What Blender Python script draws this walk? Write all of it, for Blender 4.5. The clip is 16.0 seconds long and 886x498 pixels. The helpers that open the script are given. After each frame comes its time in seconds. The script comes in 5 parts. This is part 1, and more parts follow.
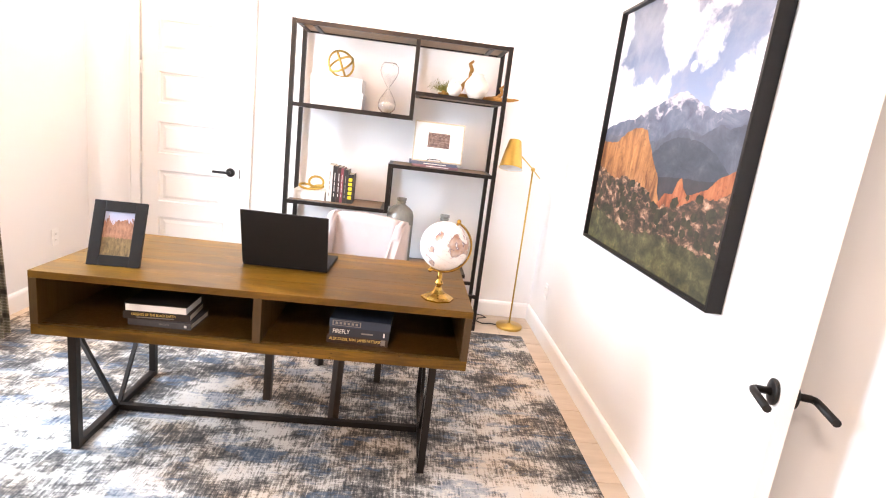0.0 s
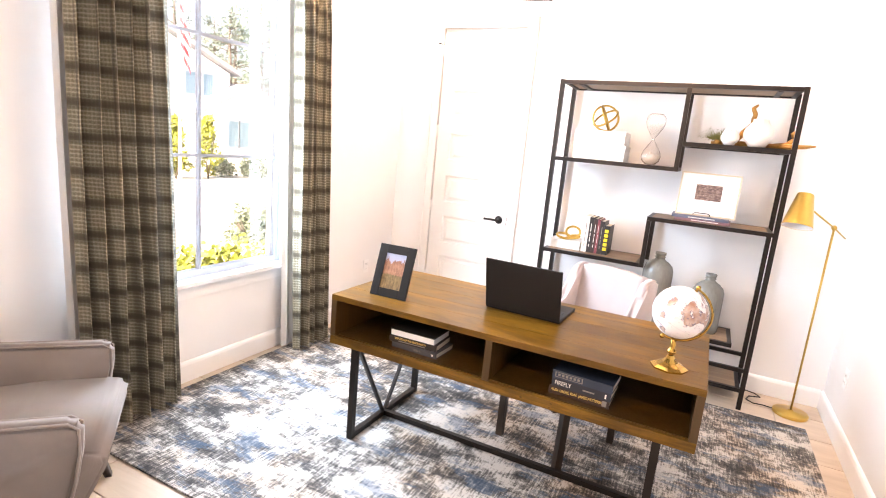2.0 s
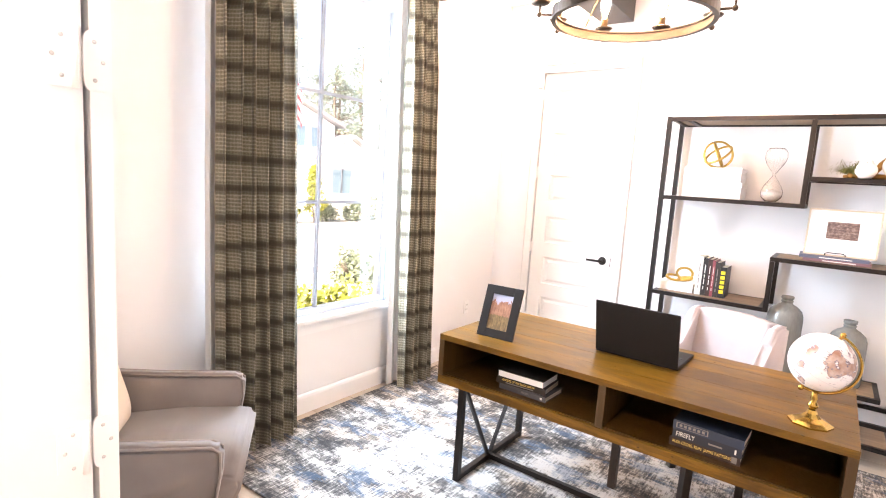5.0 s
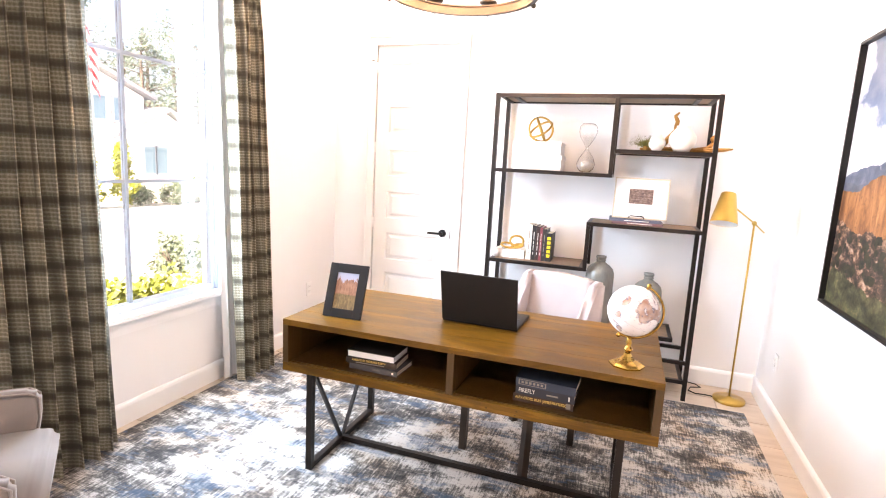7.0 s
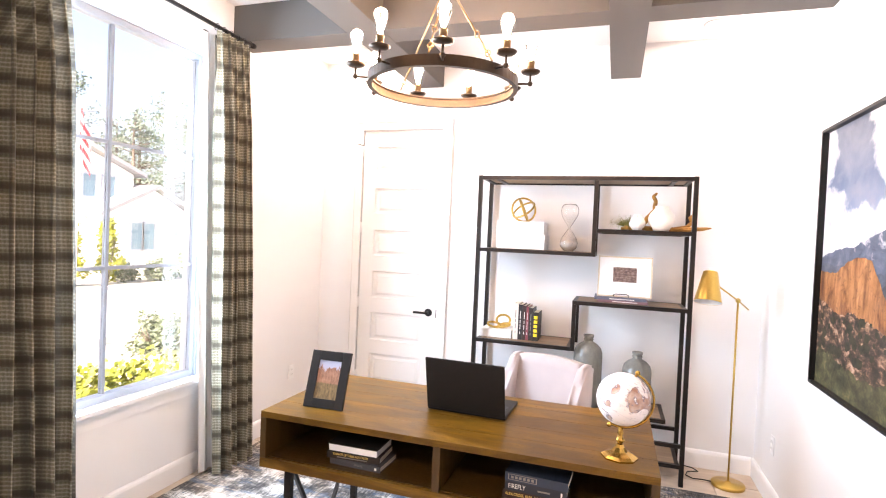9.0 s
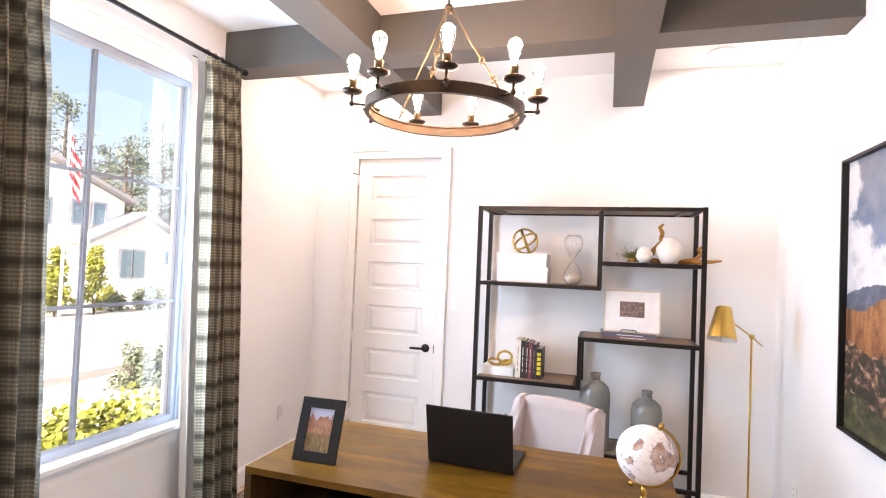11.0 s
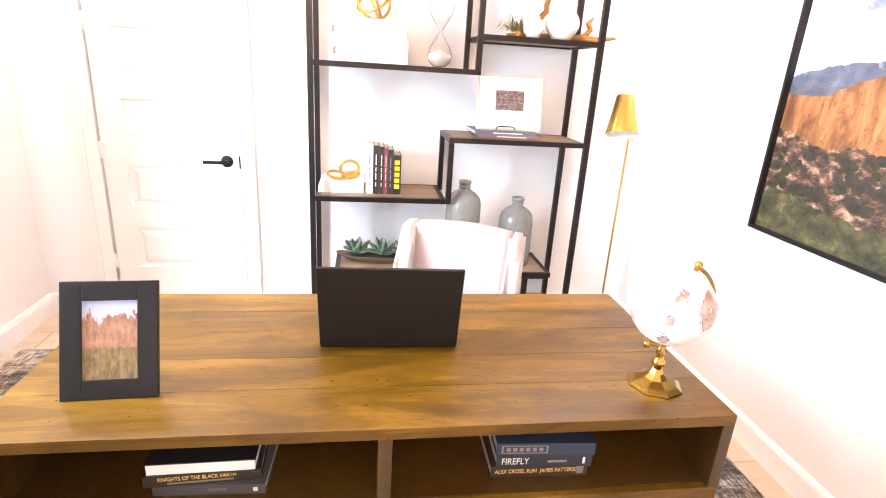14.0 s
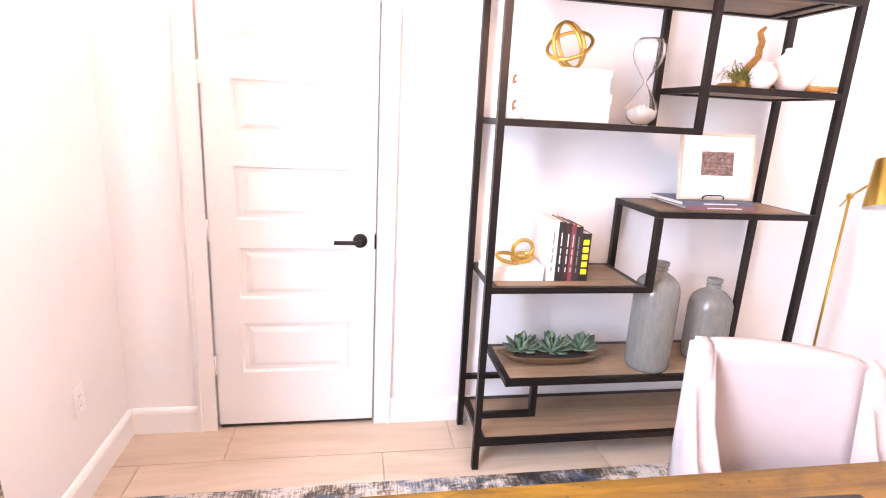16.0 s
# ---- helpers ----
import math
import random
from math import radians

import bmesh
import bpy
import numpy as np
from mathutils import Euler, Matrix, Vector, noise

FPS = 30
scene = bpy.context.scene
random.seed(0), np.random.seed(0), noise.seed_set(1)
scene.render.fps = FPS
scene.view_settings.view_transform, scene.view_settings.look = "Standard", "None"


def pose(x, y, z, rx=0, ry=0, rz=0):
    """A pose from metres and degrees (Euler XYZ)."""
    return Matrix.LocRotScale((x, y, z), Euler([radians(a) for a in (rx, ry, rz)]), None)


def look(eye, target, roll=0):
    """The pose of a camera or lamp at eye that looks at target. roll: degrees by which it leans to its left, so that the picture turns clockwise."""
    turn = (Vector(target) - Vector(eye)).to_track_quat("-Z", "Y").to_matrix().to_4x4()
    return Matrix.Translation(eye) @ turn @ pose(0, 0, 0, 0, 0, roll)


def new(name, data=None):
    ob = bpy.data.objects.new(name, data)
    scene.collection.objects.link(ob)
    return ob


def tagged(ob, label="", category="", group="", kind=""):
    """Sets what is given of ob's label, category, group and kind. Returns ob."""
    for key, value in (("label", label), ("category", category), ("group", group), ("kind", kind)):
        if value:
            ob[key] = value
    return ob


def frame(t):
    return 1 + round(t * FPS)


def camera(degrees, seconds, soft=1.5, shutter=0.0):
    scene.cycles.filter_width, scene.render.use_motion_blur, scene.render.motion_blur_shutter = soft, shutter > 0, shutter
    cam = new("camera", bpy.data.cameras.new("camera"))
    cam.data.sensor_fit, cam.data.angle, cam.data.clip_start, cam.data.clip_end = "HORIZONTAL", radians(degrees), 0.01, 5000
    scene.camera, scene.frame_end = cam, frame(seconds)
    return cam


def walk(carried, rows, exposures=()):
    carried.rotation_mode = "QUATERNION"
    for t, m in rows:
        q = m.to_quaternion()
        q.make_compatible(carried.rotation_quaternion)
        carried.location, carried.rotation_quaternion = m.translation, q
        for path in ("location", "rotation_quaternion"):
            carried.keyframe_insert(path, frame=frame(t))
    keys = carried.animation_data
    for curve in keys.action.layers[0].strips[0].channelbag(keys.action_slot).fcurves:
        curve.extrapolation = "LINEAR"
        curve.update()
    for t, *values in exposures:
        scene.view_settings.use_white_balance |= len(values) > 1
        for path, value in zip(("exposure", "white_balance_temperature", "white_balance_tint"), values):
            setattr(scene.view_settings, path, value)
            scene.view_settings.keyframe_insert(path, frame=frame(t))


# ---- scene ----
cam = camera(79.9, 16.0, soft=1.1)
PATH = [
    (0, (0.408, 0.278, 1.429), (0.567, 2.224, 0.996), 7.0),
    (0.5, (0.504, 0.343, 1.457), (0.518, 2.313, 1.112), 6.8),
    (1, (0.555, 0.332, 1.492), (0.314, 2.288, 1.154), 6.4),
    (1.5, (0.564, 0.271, 1.505), (0.009, 2.159, 1.147), 5.9),
    (2, (0.609, 0.235, 1.522), (-0.252, 1.998, 1.129), 5.3),
    (2.5, (0.616, 0.199, 1.542), (-0.447, 1.839, 1.118), 4.9),
    (3, (0.619, 0.165, 1.527), (-0.559, 1.73, 1.121), 4.5),
    (3.5, (0.6, 0.149, 1.529), (-0.626, 1.689, 1.179), 4.0),
    (3.7, (0.58, 0.148, 1.518), (-0.65, 1.692, 1.196), 4.0),
    (5.8, (0.545, 0.178, 1.522), (-0.517, 1.854, 1.27), 3.1),
    (6, (0.535, 0.181, 1.517), (-0.464, 1.894, 1.255), 3.2),
    (6.5, (0.531, 0.204, 1.515), (-0.292, 2.003, 1.221), 3.0),
    (7, (0.522, 0.217, 1.501), (-0.121, 2.085, 1.187), 3.1),
    (7.5, (0.536, 0.228, 1.496), (-0.062, 2.119, 1.235), 2.8),
    (8, (0.532, 0.227, 1.496), (-0.072, 2.125, 1.32), 2.8),
    (8.5, (0.533, 0.226, 1.516), (-0.078, 2.129, 1.425), 2.7),
    (9, (0.527, 0.241, 1.563), (-0.092, 2.143, 1.519), 2.5),
    (9.5, (0.483, 0.262, 1.598), (-0.132, 2.165, 1.588), 2.4),
    (9.7, (0.474, 0.279, 1.61), (-0.154, 2.178, 1.612), 2.2),
    (11.8, (0.43, 0.42, 1.598), (-0.071, 2.355, 1.668), 2.3),
    (12, (0.446, 0.424, 1.552), (0.054, 2.385, 1.504), 2.3),
    (12.5, (0.297, 0.48, 1.5), (0.316, 2.442, 1.111), 2.5),
    (13, (0.188, 0.649, 1.462), (0.415, 2.553, 0.894), 3.5),
    (13.5, (0.025, 0.97, 1.488), (0.307, 2.847, 0.855), 3.9),
    (14, (-0.164, 1.283, 1.485), (0.132, 3.156, 0.848), 3.6),
    (14.5, (-0.376, 1.582, 1.537), (-0.074, 3.462, 0.926), 3.3),
    (15, (-0.619, 1.72, 1.511), (-0.309, 3.615, 0.952), 3.1),
    (15.5, (-0.857, 1.832, 1.507), (-0.537, 3.736, 0.987), 2.9),
    (16, (-0.962, 2.039, 1.504), (-0.628, 3.949, 1.011), 3.0),
]
walk(cam, [(t, look(eye, target, roll)) for t, eye, target, roll in PATH], exposures=[(0, 2.18, 7000, 21), (3.5, 2.32, 6880, 21), (7, 2.20, 6800, 21), (9.5, 1.88, 6700, 21), (11.8, 1.38, 6500, 21), (12.1, 1.40, 6450, 21), (12.5, 1.88, 6450, 21), (13.2, 2.25, 6650, 21), (14, 2.5, 6850, 22), (15, 2.40, 6850, 28), (16, 2.18, 6850, 33)])


# ---- world and lights ----
world = bpy.data.worlds.new("world")
scene.world = world
world.use_nodes = True
wn = world.node_tree.nodes
sky = wn.new("ShaderNodeTexSky")
sky.sky_type, sky.sun_disc = "NISHITA", False
sky.dust_density = 6.0
sky.sun_elevation, sky.sun_rotation = radians(38), radians(173)
world.node_tree.links.new(sky.outputs[0], wn["Background"].inputs[0])
wn["Background"].inputs[1].default_value = 0.15


def lamp(name, kind, m, energy, color=(1, 1, 1), size=0.0, size_y=0.0):
    d = bpy.data.lights.new(name, kind)
    d.energy, d.color = energy, color
    if kind == "AREA":
        d.shape = "RECTANGLE" if size_y else "DISK"
        d.size = size
        if size_y:
            d.size_y = size_y
    elif kind == "SUN":
        d.angle = size
    else:
        d.shadow_soft_size = size
    ob = new(name, d)
    ob.matrix_world = m
    return ob


lamp("sun", "SUN", look((1.6, -14, 11), (0, 0, 0)), 5.0, (1, 0.95, 0.87), radians(0.5))
lamp("window_daylight", "AREA", look((-1.975, 2.33, 1.62), (0, 2.33, 1.62)), 56, (0.60, 0.81, 1), 1.12, 1.9)
lamp("chandelier_light", "POINT", pose(-0.23, 2.46, 2.38), 10, (1, 0.81, 0.66), 0.22)
lamp("recessed_light_west", "AREA", look((-1.525, 4.11, 3.035), (-1.525, 4.11, 0)), 5.5, (1, 0.86, 0.74), 0.12)
lamp("recessed_light_east", "AREA", look((1.10, 4.13, 3.035), (1.10, 4.13, 0)), 5.5, (1, 0.86, 0.74), 0.12)
# Added fill lamp behind the camera; no hall fixture is in view.
lamp("added_hall_fill", "AREA", look((-0.3, -0.7, 3.03), (-0.3, -0.7, 0)), 16.0, (1, 0.9, 0.8), 0.5)

# ---- materials ----


class Nodes:
    """A short way to write node trees."""

    def __init__(self, name, rough=0.6, metal=0.0, color=(0.5, 0.5, 0.5)):
        self.mat = bpy.data.materials.new(name)
        self.mat.use_nodes = True
        self.t = self.mat.node_tree
        self.p = self.t.nodes["Principled BSDF"]
        self.p.inputs["Base Color"].default_value = (*color, 1)
        self.p.inputs["Roughness"].default_value = rough
        self.p.inputs["Metallic"].default_value = metal

    def link(self, a, b):
        self.t.links.new(a, b)

    def put(self, socket, value):
        if isinstance(value, (int, float)):
            socket.default_value = value
        elif isinstance(value, tuple):
            socket.default_value = value if len(value) == len(socket.default_value) else (*value, 1)
        else:
            self.link(value, socket)

    def coord(self, kind="Object", scale=(1, 1, 1)):
        c = self.t.nodes.new("ShaderNodeTexCoord")
        m = self.t.nodes.new("ShaderNodeMapping")
        m.inputs["Scale"].default_value = scale
        self.link(c.outputs[kind], m.inputs[0])
        return m.outputs[0]

    def noise(self, vec, scale, detail=4.0, rough=0.55, distort=0.0):
        n = self.t.nodes.new("ShaderNodeTexNoise")
        self.link(vec, n.inputs["Vector"])
        n.inputs["Scale"].default_value, n.inputs["Detail"].default_value = scale, detail
        n.inputs["Roughness"].default_value, n.inputs["Distortion"].default_value = rough, distort
        return n.outputs[0]

    def math(self, op, a, b=0.0):
        n = self.t.nodes.new("ShaderNodeMath")
        n.operation = op
        self.put(n.inputs[0], a)
        self.put(n.inputs[1], b)
        return n.outputs[0]

    def ramp(self, fac, *stops):
        n = self.t.nodes.new("ShaderNodeValToRGB")
        e = n.color_ramp.elements
        while len(e) < len(stops):
            e.new(0.5)
        for k, (pos, col) in zip(e, stops):
            k.position, k.color = pos, (*col, 1)
        self.put(n.inputs[0], fac)
        return n.outputs[0]

    def mix(self, fac, a, b, blend="MIX"):
        n = self.t.nodes.new("ShaderNodeMix")
        n.data_type, n.blend_type = "RGBA", blend
        self.put(n.inputs[0], fac)
        self.put(n.inputs[6], a)
        self.put(n.inputs[7], b)
        return n.outputs[2]

    def xyz(self, vec):
        n = self.t.nodes.new("ShaderNodeSeparateXYZ")
        self.link(vec, n.inputs[0])
        return n.outputs

    def random(self):
        return self.t.nodes.new("ShaderNodeObjectInfo").outputs["Random"]

    def island(self):
        return self.t.nodes.new("ShaderNodeNewGeometry").outputs["Random Per Island"]

    def color(self, c):
        self.put(self.p.inputs["Base Color"], c)
        return self

    def rough(self, r):
        self.put(self.p.inputs["Roughness"], r)
        return self

    def bump(self, h, strength=0.2, distance=0.002):
        n = self.t.nodes.new("ShaderNodeBump")
        n.inputs["Strength"].default_value, n.inputs["Distance"].default_value = strength, distance
        self.link(h, n.inputs["Height"])
        self.link(n.outputs[0], self.p.inputs["Normal"])
        return self


def paint(name, color, rough, grain=260, strength=0.08):
    m = Nodes(name, rough, 0, color)
    v = m.coord()
    big = m.noise(v, 1.7, 3)
    m.color(m.mix(big, tuple(c * 0.97 for c in color), tuple(min(1, c * 1.02) for c in color)))
    m.bump(m.noise(v, grain, 2), strength, 0.001)
    return m.mat


def metal(name, color, rough, metallic=1.0):
    m = Nodes(name, rough, metallic, color)
    v = m.coord()
    n = m.noise(v, 38, 4)
    m.rough(m.ramp(n, (0.3, (rough * 0.92,) * 3), (0.75, (min(1, rough * 1.12),) * 3)))
    m.color(m.mix(m.noise(v, 9, 3), tuple(c * 0.95 for c in color), color))
    return m.mat


def wood(name, dark, light, rough, axis=0, scale=1.0, knots=0.0, grain=0.4):
    m = Nodes(name, rough)
    sc = [9.0, 9.0, 9.0]
    sc[axis] = 0.7
    v = m.coord("Object", tuple(k * scale for k in sc))
    rnd = m.random()
    shift = m.t.nodes.new("ShaderNodeVectorMath")
    shift.operation = "ADD"
    m.link(v, shift.inputs[0])
    m.link(m.math("MULTIPLY", rnd, 37.0), shift.inputs[1])
    v = shift.outputs[0]
    g = m.noise(v, 1.3, 7, 0.62, 1.1)
    fine = m.noise(v, 9.0, 3, 0.6)
    c = m.ramp(g, (0.28, dark), (0.5, tuple((a + b) / 2 for a, b in zip(dark, light))), (0.72, light))
    c = m.mix(m.math("MULTIPLY", fine, grain), c, tuple(k * 0.55 for k in dark))
    c = m.mix(m.math("MULTIPLY", rnd, 0.22), c, tuple(k * 0.7 for k in dark))
    blotch = m.ramp(m.noise(m.coord("Object", tuple(k ** 0.5 for k in sc)), 1.9, 5, 0.65), (0.42, (0, 0, 0)), (0.64, (1, 1, 1)))
    c = m.mix(m.math("MULTIPLY", blotch, 0.62 if knots > 0.5 else 0.0), c, tuple(k * 0.62 for k in dark))
    if knots:
        vo = m.t.nodes.new("ShaderNodeTexVoronoi")
        ks = [6.5, 6.5, 6.5]
        ks[axis] = 3.6
        m.link(m.coord("Object", tuple(ks)), vo.inputs["Vector"])
        k = m.ramp(vo.outputs["Distance"], (0.03, (1, 1, 1)), (0.16, (0, 0, 0)))
        c = m.mix(m.math("MULTIPLY", k, knots), c, tuple(q * 0.3 for q in dark))
    m.color(c)
    m.rough(m.ramp(fine, (0.2, (rough * 0.8,) * 3), (0.9, (min(1, rough * 1.25),) * 3)))
    return m.bump(m.math("ADD", g, fine), 0.25, 0.0015).mat


def desk_wood():
    """Stained pine boards: long streaks, growth lines, dark mineral patches and a few knots."""
    m = Nodes("walnut_stained_pine", 0.34)
    rnd = m.random()
    shift = m.t.nodes.new("ShaderNodeVectorMath")
    shift.operation = "ADD"
    m.link(m.coord("Object", (0.55, 5.0, 5.0)), shift.inputs[0])
    m.link(m.math("MULTIPLY", rnd, 37.0), shift.inputs[1])
    v = shift.outputs[0]
    g = m.noise(v, 1.5, 8, 0.60, 1.7)
    fine = m.noise(m.coord("Object", (2.0, 60, 60)), 2.0, 4, 0.6)
    c = m.ramp(g, (0.30, (0.063, 0.027, 0.0019)), (0.46, (0.138, 0.063, 0.0042)), (0.68, (0.262, 0.128, 0.0108)))
    lines = m.math("MULTIPLY", m.math("ADD", m.math("SINE", m.math("MULTIPLY", g, 60.0)), 1.0), 0.5)
    c = m.mix(m.math("MULTIPLY", m.math("MULTIPLY", lines, fine), 0.55), c, (0.042, 0.018, 0.0016))
    patch = m.ramp(m.noise(m.coord("Object", (1.5, 3.6, 3)), 2.1, 6, 0.66, 0.6), (0.46, (0, 0, 0)), (0.64, (1, 1, 1)))
    c = m.mix(m.math("MULTIPLY", patch, 0.66), c, (0.048, 0.0195, 0.0018))
    vo = m.t.nodes.new("ShaderNodeTexVoronoi")
    m.link(m.coord("Object", (3.4, 6.5, 6.5)), vo.inputs["Vector"])
    near = m.math("ADD", vo.outputs["Distance"], m.math("MULTIPLY", m.noise(m.coord(), 40, 3), 0.06))
    c = m.mix(m.ramp(near, (0.07, (0.9, 0.9, 0.9)), (0.15, (0, 0, 0))), c, (0.022, 0.009, 0.0015))
    c = m.mix(m.math("MULTIPLY", rnd, 0.25), c, (0.050, 0.022, 0.002))
    m.color(c)
    m.p.inputs["Specular IOR Level"].default_value = 0.3
    m.rough(m.ramp(g, (0.3, (0.30,) * 3), (0.7, (0.42,) * 3)))
    return m.bump(m.math("ADD", g, fine), 0.22, 0.0015).mat


def fabric(name, a, b, rough=0.9, scale=420):
    m = Nodes(name, rough)
    v = m.coord()
    m.color(m.mix(m.noise(v, 6, 5), a, b))
    m.p.inputs["Sheen Weight"].default_value = 0.25
    return m.bump(m.noise(v, scale, 2), 0.35, 0.0015).mat


def plain(name, color, rough=0.5, metallic=0.0):
    m = Nodes(name, rough, metallic, color)
    v = m.coord()
    m.color(m.mix(m.noise(v, 14, 4), tuple(c * 0.86 for c in color), tuple(min(1, c * 1.08) for c in color)))
    return m.bump(m.noise(v, 180, 2), 0.08, 0.001).mat


def clear_glass(name, color=(1, 1, 1)):
    m = Nodes(name, 0.0, 0.0, color)
    m.p.inputs["Transmission Weight"].default_value = 1.0
    m.p.inputs["IOR"].default_value = 1.45
    return m.mat


def glow(name, color, strength):
    m = Nodes(name, 0.5, 0.0, color)
    m.p.inputs["Emission Color"].default_value = (*color, 1)
    m.p.inputs["Emission Strength"].default_value = strength
    return m.mat


WALL = paint("white_wall_paint", (0.80, 0.78, 0.765), 0.75)
CEIL = paint("ceiling_paint", (0.84, 0.83, 0.82), 0.8)
TRIM = paint("white_trim_paint", (0.83, 0.815, 0.80), 0.35, 90, 0.03)
BEAM = paint("grey_beam_paint", (0.076, 0.067, 0.059), 0.55, 140)
GROUT = paint("grout", (0.42, 0.37, 0.32), 0.9)
DESKWOOD = desk_wood()
# End wood of the uprights; its dark tone also paints the cubbies' inner shade.
DESKEND_SHADE = wood("walnut_end_cubby_shade", (0.048, 0.021, 0.0028), (0.090, 0.044, 0.006), 0.40, 2)
SHELFWOOD = wood("weathered_shelf_board", (0.21, 0.135, 0.080), (0.44, 0.305, 0.195), 0.6, 0, 1.0, 0.4)
BLACK = metal("black_brown_metal", (0.022, 0.016, 0.013), 0.42, 0.6)
BLACKPAINT = plain("black_satin", (0.012, 0.010, 0.009), 0.45)
BLACKPAINT.node_tree.nodes["Principled BSDF"].inputs["Specular IOR Level"].default_value = 0.25
GOLD = plain("brushed_gold", (0.60, 0.39, 0.095), 0.32, 1.0)
BRASS = metal("aged_brass", (0.43, 0.25, 0.055), 0.2)
BRONZE = metal("dark_bronze", (0.055, 0.036, 0.023), 0.38, 0.85)
OLDBRASS = metal("dull_brass", (0.26, 0.17, 0.085), 0.36, 0.9)
SHADEIN = plain("shade_lining", (0.75, 0.74, 0.72), 0.5)
SCREW = plain("satin_nickel", (0.55, 0.54, 0.53), 0.4, 0.8)
GLASS = clear_glass("clear_glass")
PANEGLASS = clear_glass("window_glass")
WHITECARD = plain("white_card", (0.82, 0.80, 0.785), 0.6)
PAPER = plain("book_pages", (0.70, 0.63, 0.52), 0.85)
CERAMIC = plain("white_matte_ceramic", (0.80, 0.74, 0.68), 0.55)
SAND = plain("white_sand", (0.78, 0.70, 0.62), 0.95)
CHAIRFAB = fabric("cream_linen", (0.35, 0.292, 0.280), (0.44, 0.375, 0.360))
GREYVELVET = fabric("grey_taupe_velvet", (0.125, 0.103, 0.090), (0.205, 0.172, 0.153), 0.75, 300)
CUSHION = fabric("cream_cushion", (0.70, 0.58, 0.45), (0.8, 0.7, 0.58))
LINER = fabric("white_curtain_lining", (0.75, 0.73, 0.70), (0.82, 0.80, 0.78))
DARKWOOD = wood("dark_chair_leg_wood", (0.02, 0.012, 0.008), (0.06, 0.035, 0.02), 0.4, 2)
SOIL = plain("dark_soil", (0.03, 0.02, 0.012), 0.95)
DRIFT = wood("driftwood", (0.28, 0.12, 0.018), (0.58, 0.30, 0.06), 0.7, 0, 3.0)
BULB = glow("filament", (1.0, 0.66, 0.36), 130)
# Dark colour standing in for the shade under the north door.
GAPSHADE = plain("gap_shade_dark", (.035, .028, .022), .8)
DISC = glow("recessed_lens", (1.0, 0.86, 0.72), 6)


def tile_material():
    m = Nodes("beige_plank_tile", 0.32)
    v = m.coord("Object", (1.2, 7, 7))
    r = m.random()
    add = m.t.nodes.new("ShaderNodeVectorMath")
    add.operation = "ADD"
    m.link(v, add.inputs[0])
    m.link(m.math("MULTIPLY", r, 53.0), add.inputs[1])
    g = m.noise(add.outputs[0], 1.6, 6, 0.6, 0.6)
    c = m.ramp(g, (0.3, (0.46, 0.36, 0.265)), (0.7, (0.62, 0.51, 0.40)))
    c = m.mix(m.math("MULTIPLY", r, 0.25), c, (0.42, 0.33, 0.25))
    m.color(c)
    return m.bump(g, 0.12, 0.001).mat


def rug_material():
    """A worn abstract pile: charcoal over cream, broken by threads both ways, a tan wash and a painted-in blue window
    cast.
    """
    m = Nodes("distressed_rug", 0.75)
    big = m.noise(m.coord(), 1.5, 4, 0.55, 0.5)
    a = m.noise(m.coord("Object", (1.0, 1.7, 1)), 5.0, 10, 0.80, 0.3)
    across = m.noise(m.coord("Object", (6.0, 46.0, 1)), 2.2, 7, 0.74)
    along = m.noise(m.coord("Object", (52.0, 6.0, 1)), 2.0, 7, 0.74)
    k = m.math("ADD", m.math("MULTIPLY", a, 0.47), m.math("MULTIPLY", big, 0.28))
    k = m.math("ADD", k, m.math("ADD", m.math("MULTIPLY", across, 0.14), m.math("MULTIPLY", along, 0.30)))
    c = m.ramp(k, (0.505, (0.009, 0.009, 0.010)), (0.549, (0.043, 0.041, 0.040)), (0.588, (0.150, 0.140, 0.126)), (0.633, (0.54, 0.51, 0.47)))
    tan = m.ramp(m.noise(m.coord(), 2.3, 4, 0.6), (0.46, (0, 0, 0)), (0.62, (1, 1, 1)))
    c = m.mix(m.math("MULTIPLY", tan, 0.7), c, (0.46, 0.30, 0.17), "SOFT_LIGHT")
    # Blue patches put the window's bluish reflection into the pile colour.
    blue = m.ramp(m.noise(m.coord("Object", (1, 2.2, 1)), 3.1, 7, 0.75), (0.53, (0, 0, 0)), (0.585, (1, 1, 1)))
    c = m.mix(m.math("MULTIPLY", blue, 0.48), c, (0.036, 0.096, 0.175))
    m.color(c)
    m.p.inputs["Specular IOR Level"].default_value = 0.35
    m.p.inputs["Sheen Weight"].default_value = 0.05
    w = m.noise(m.coord("Object", (260, 700, 200)), 1.0, 2)
    return m.bump(m.math("ADD", m.math("MULTIPLY", k, 1.2), w), 0.22, 0.002).mat


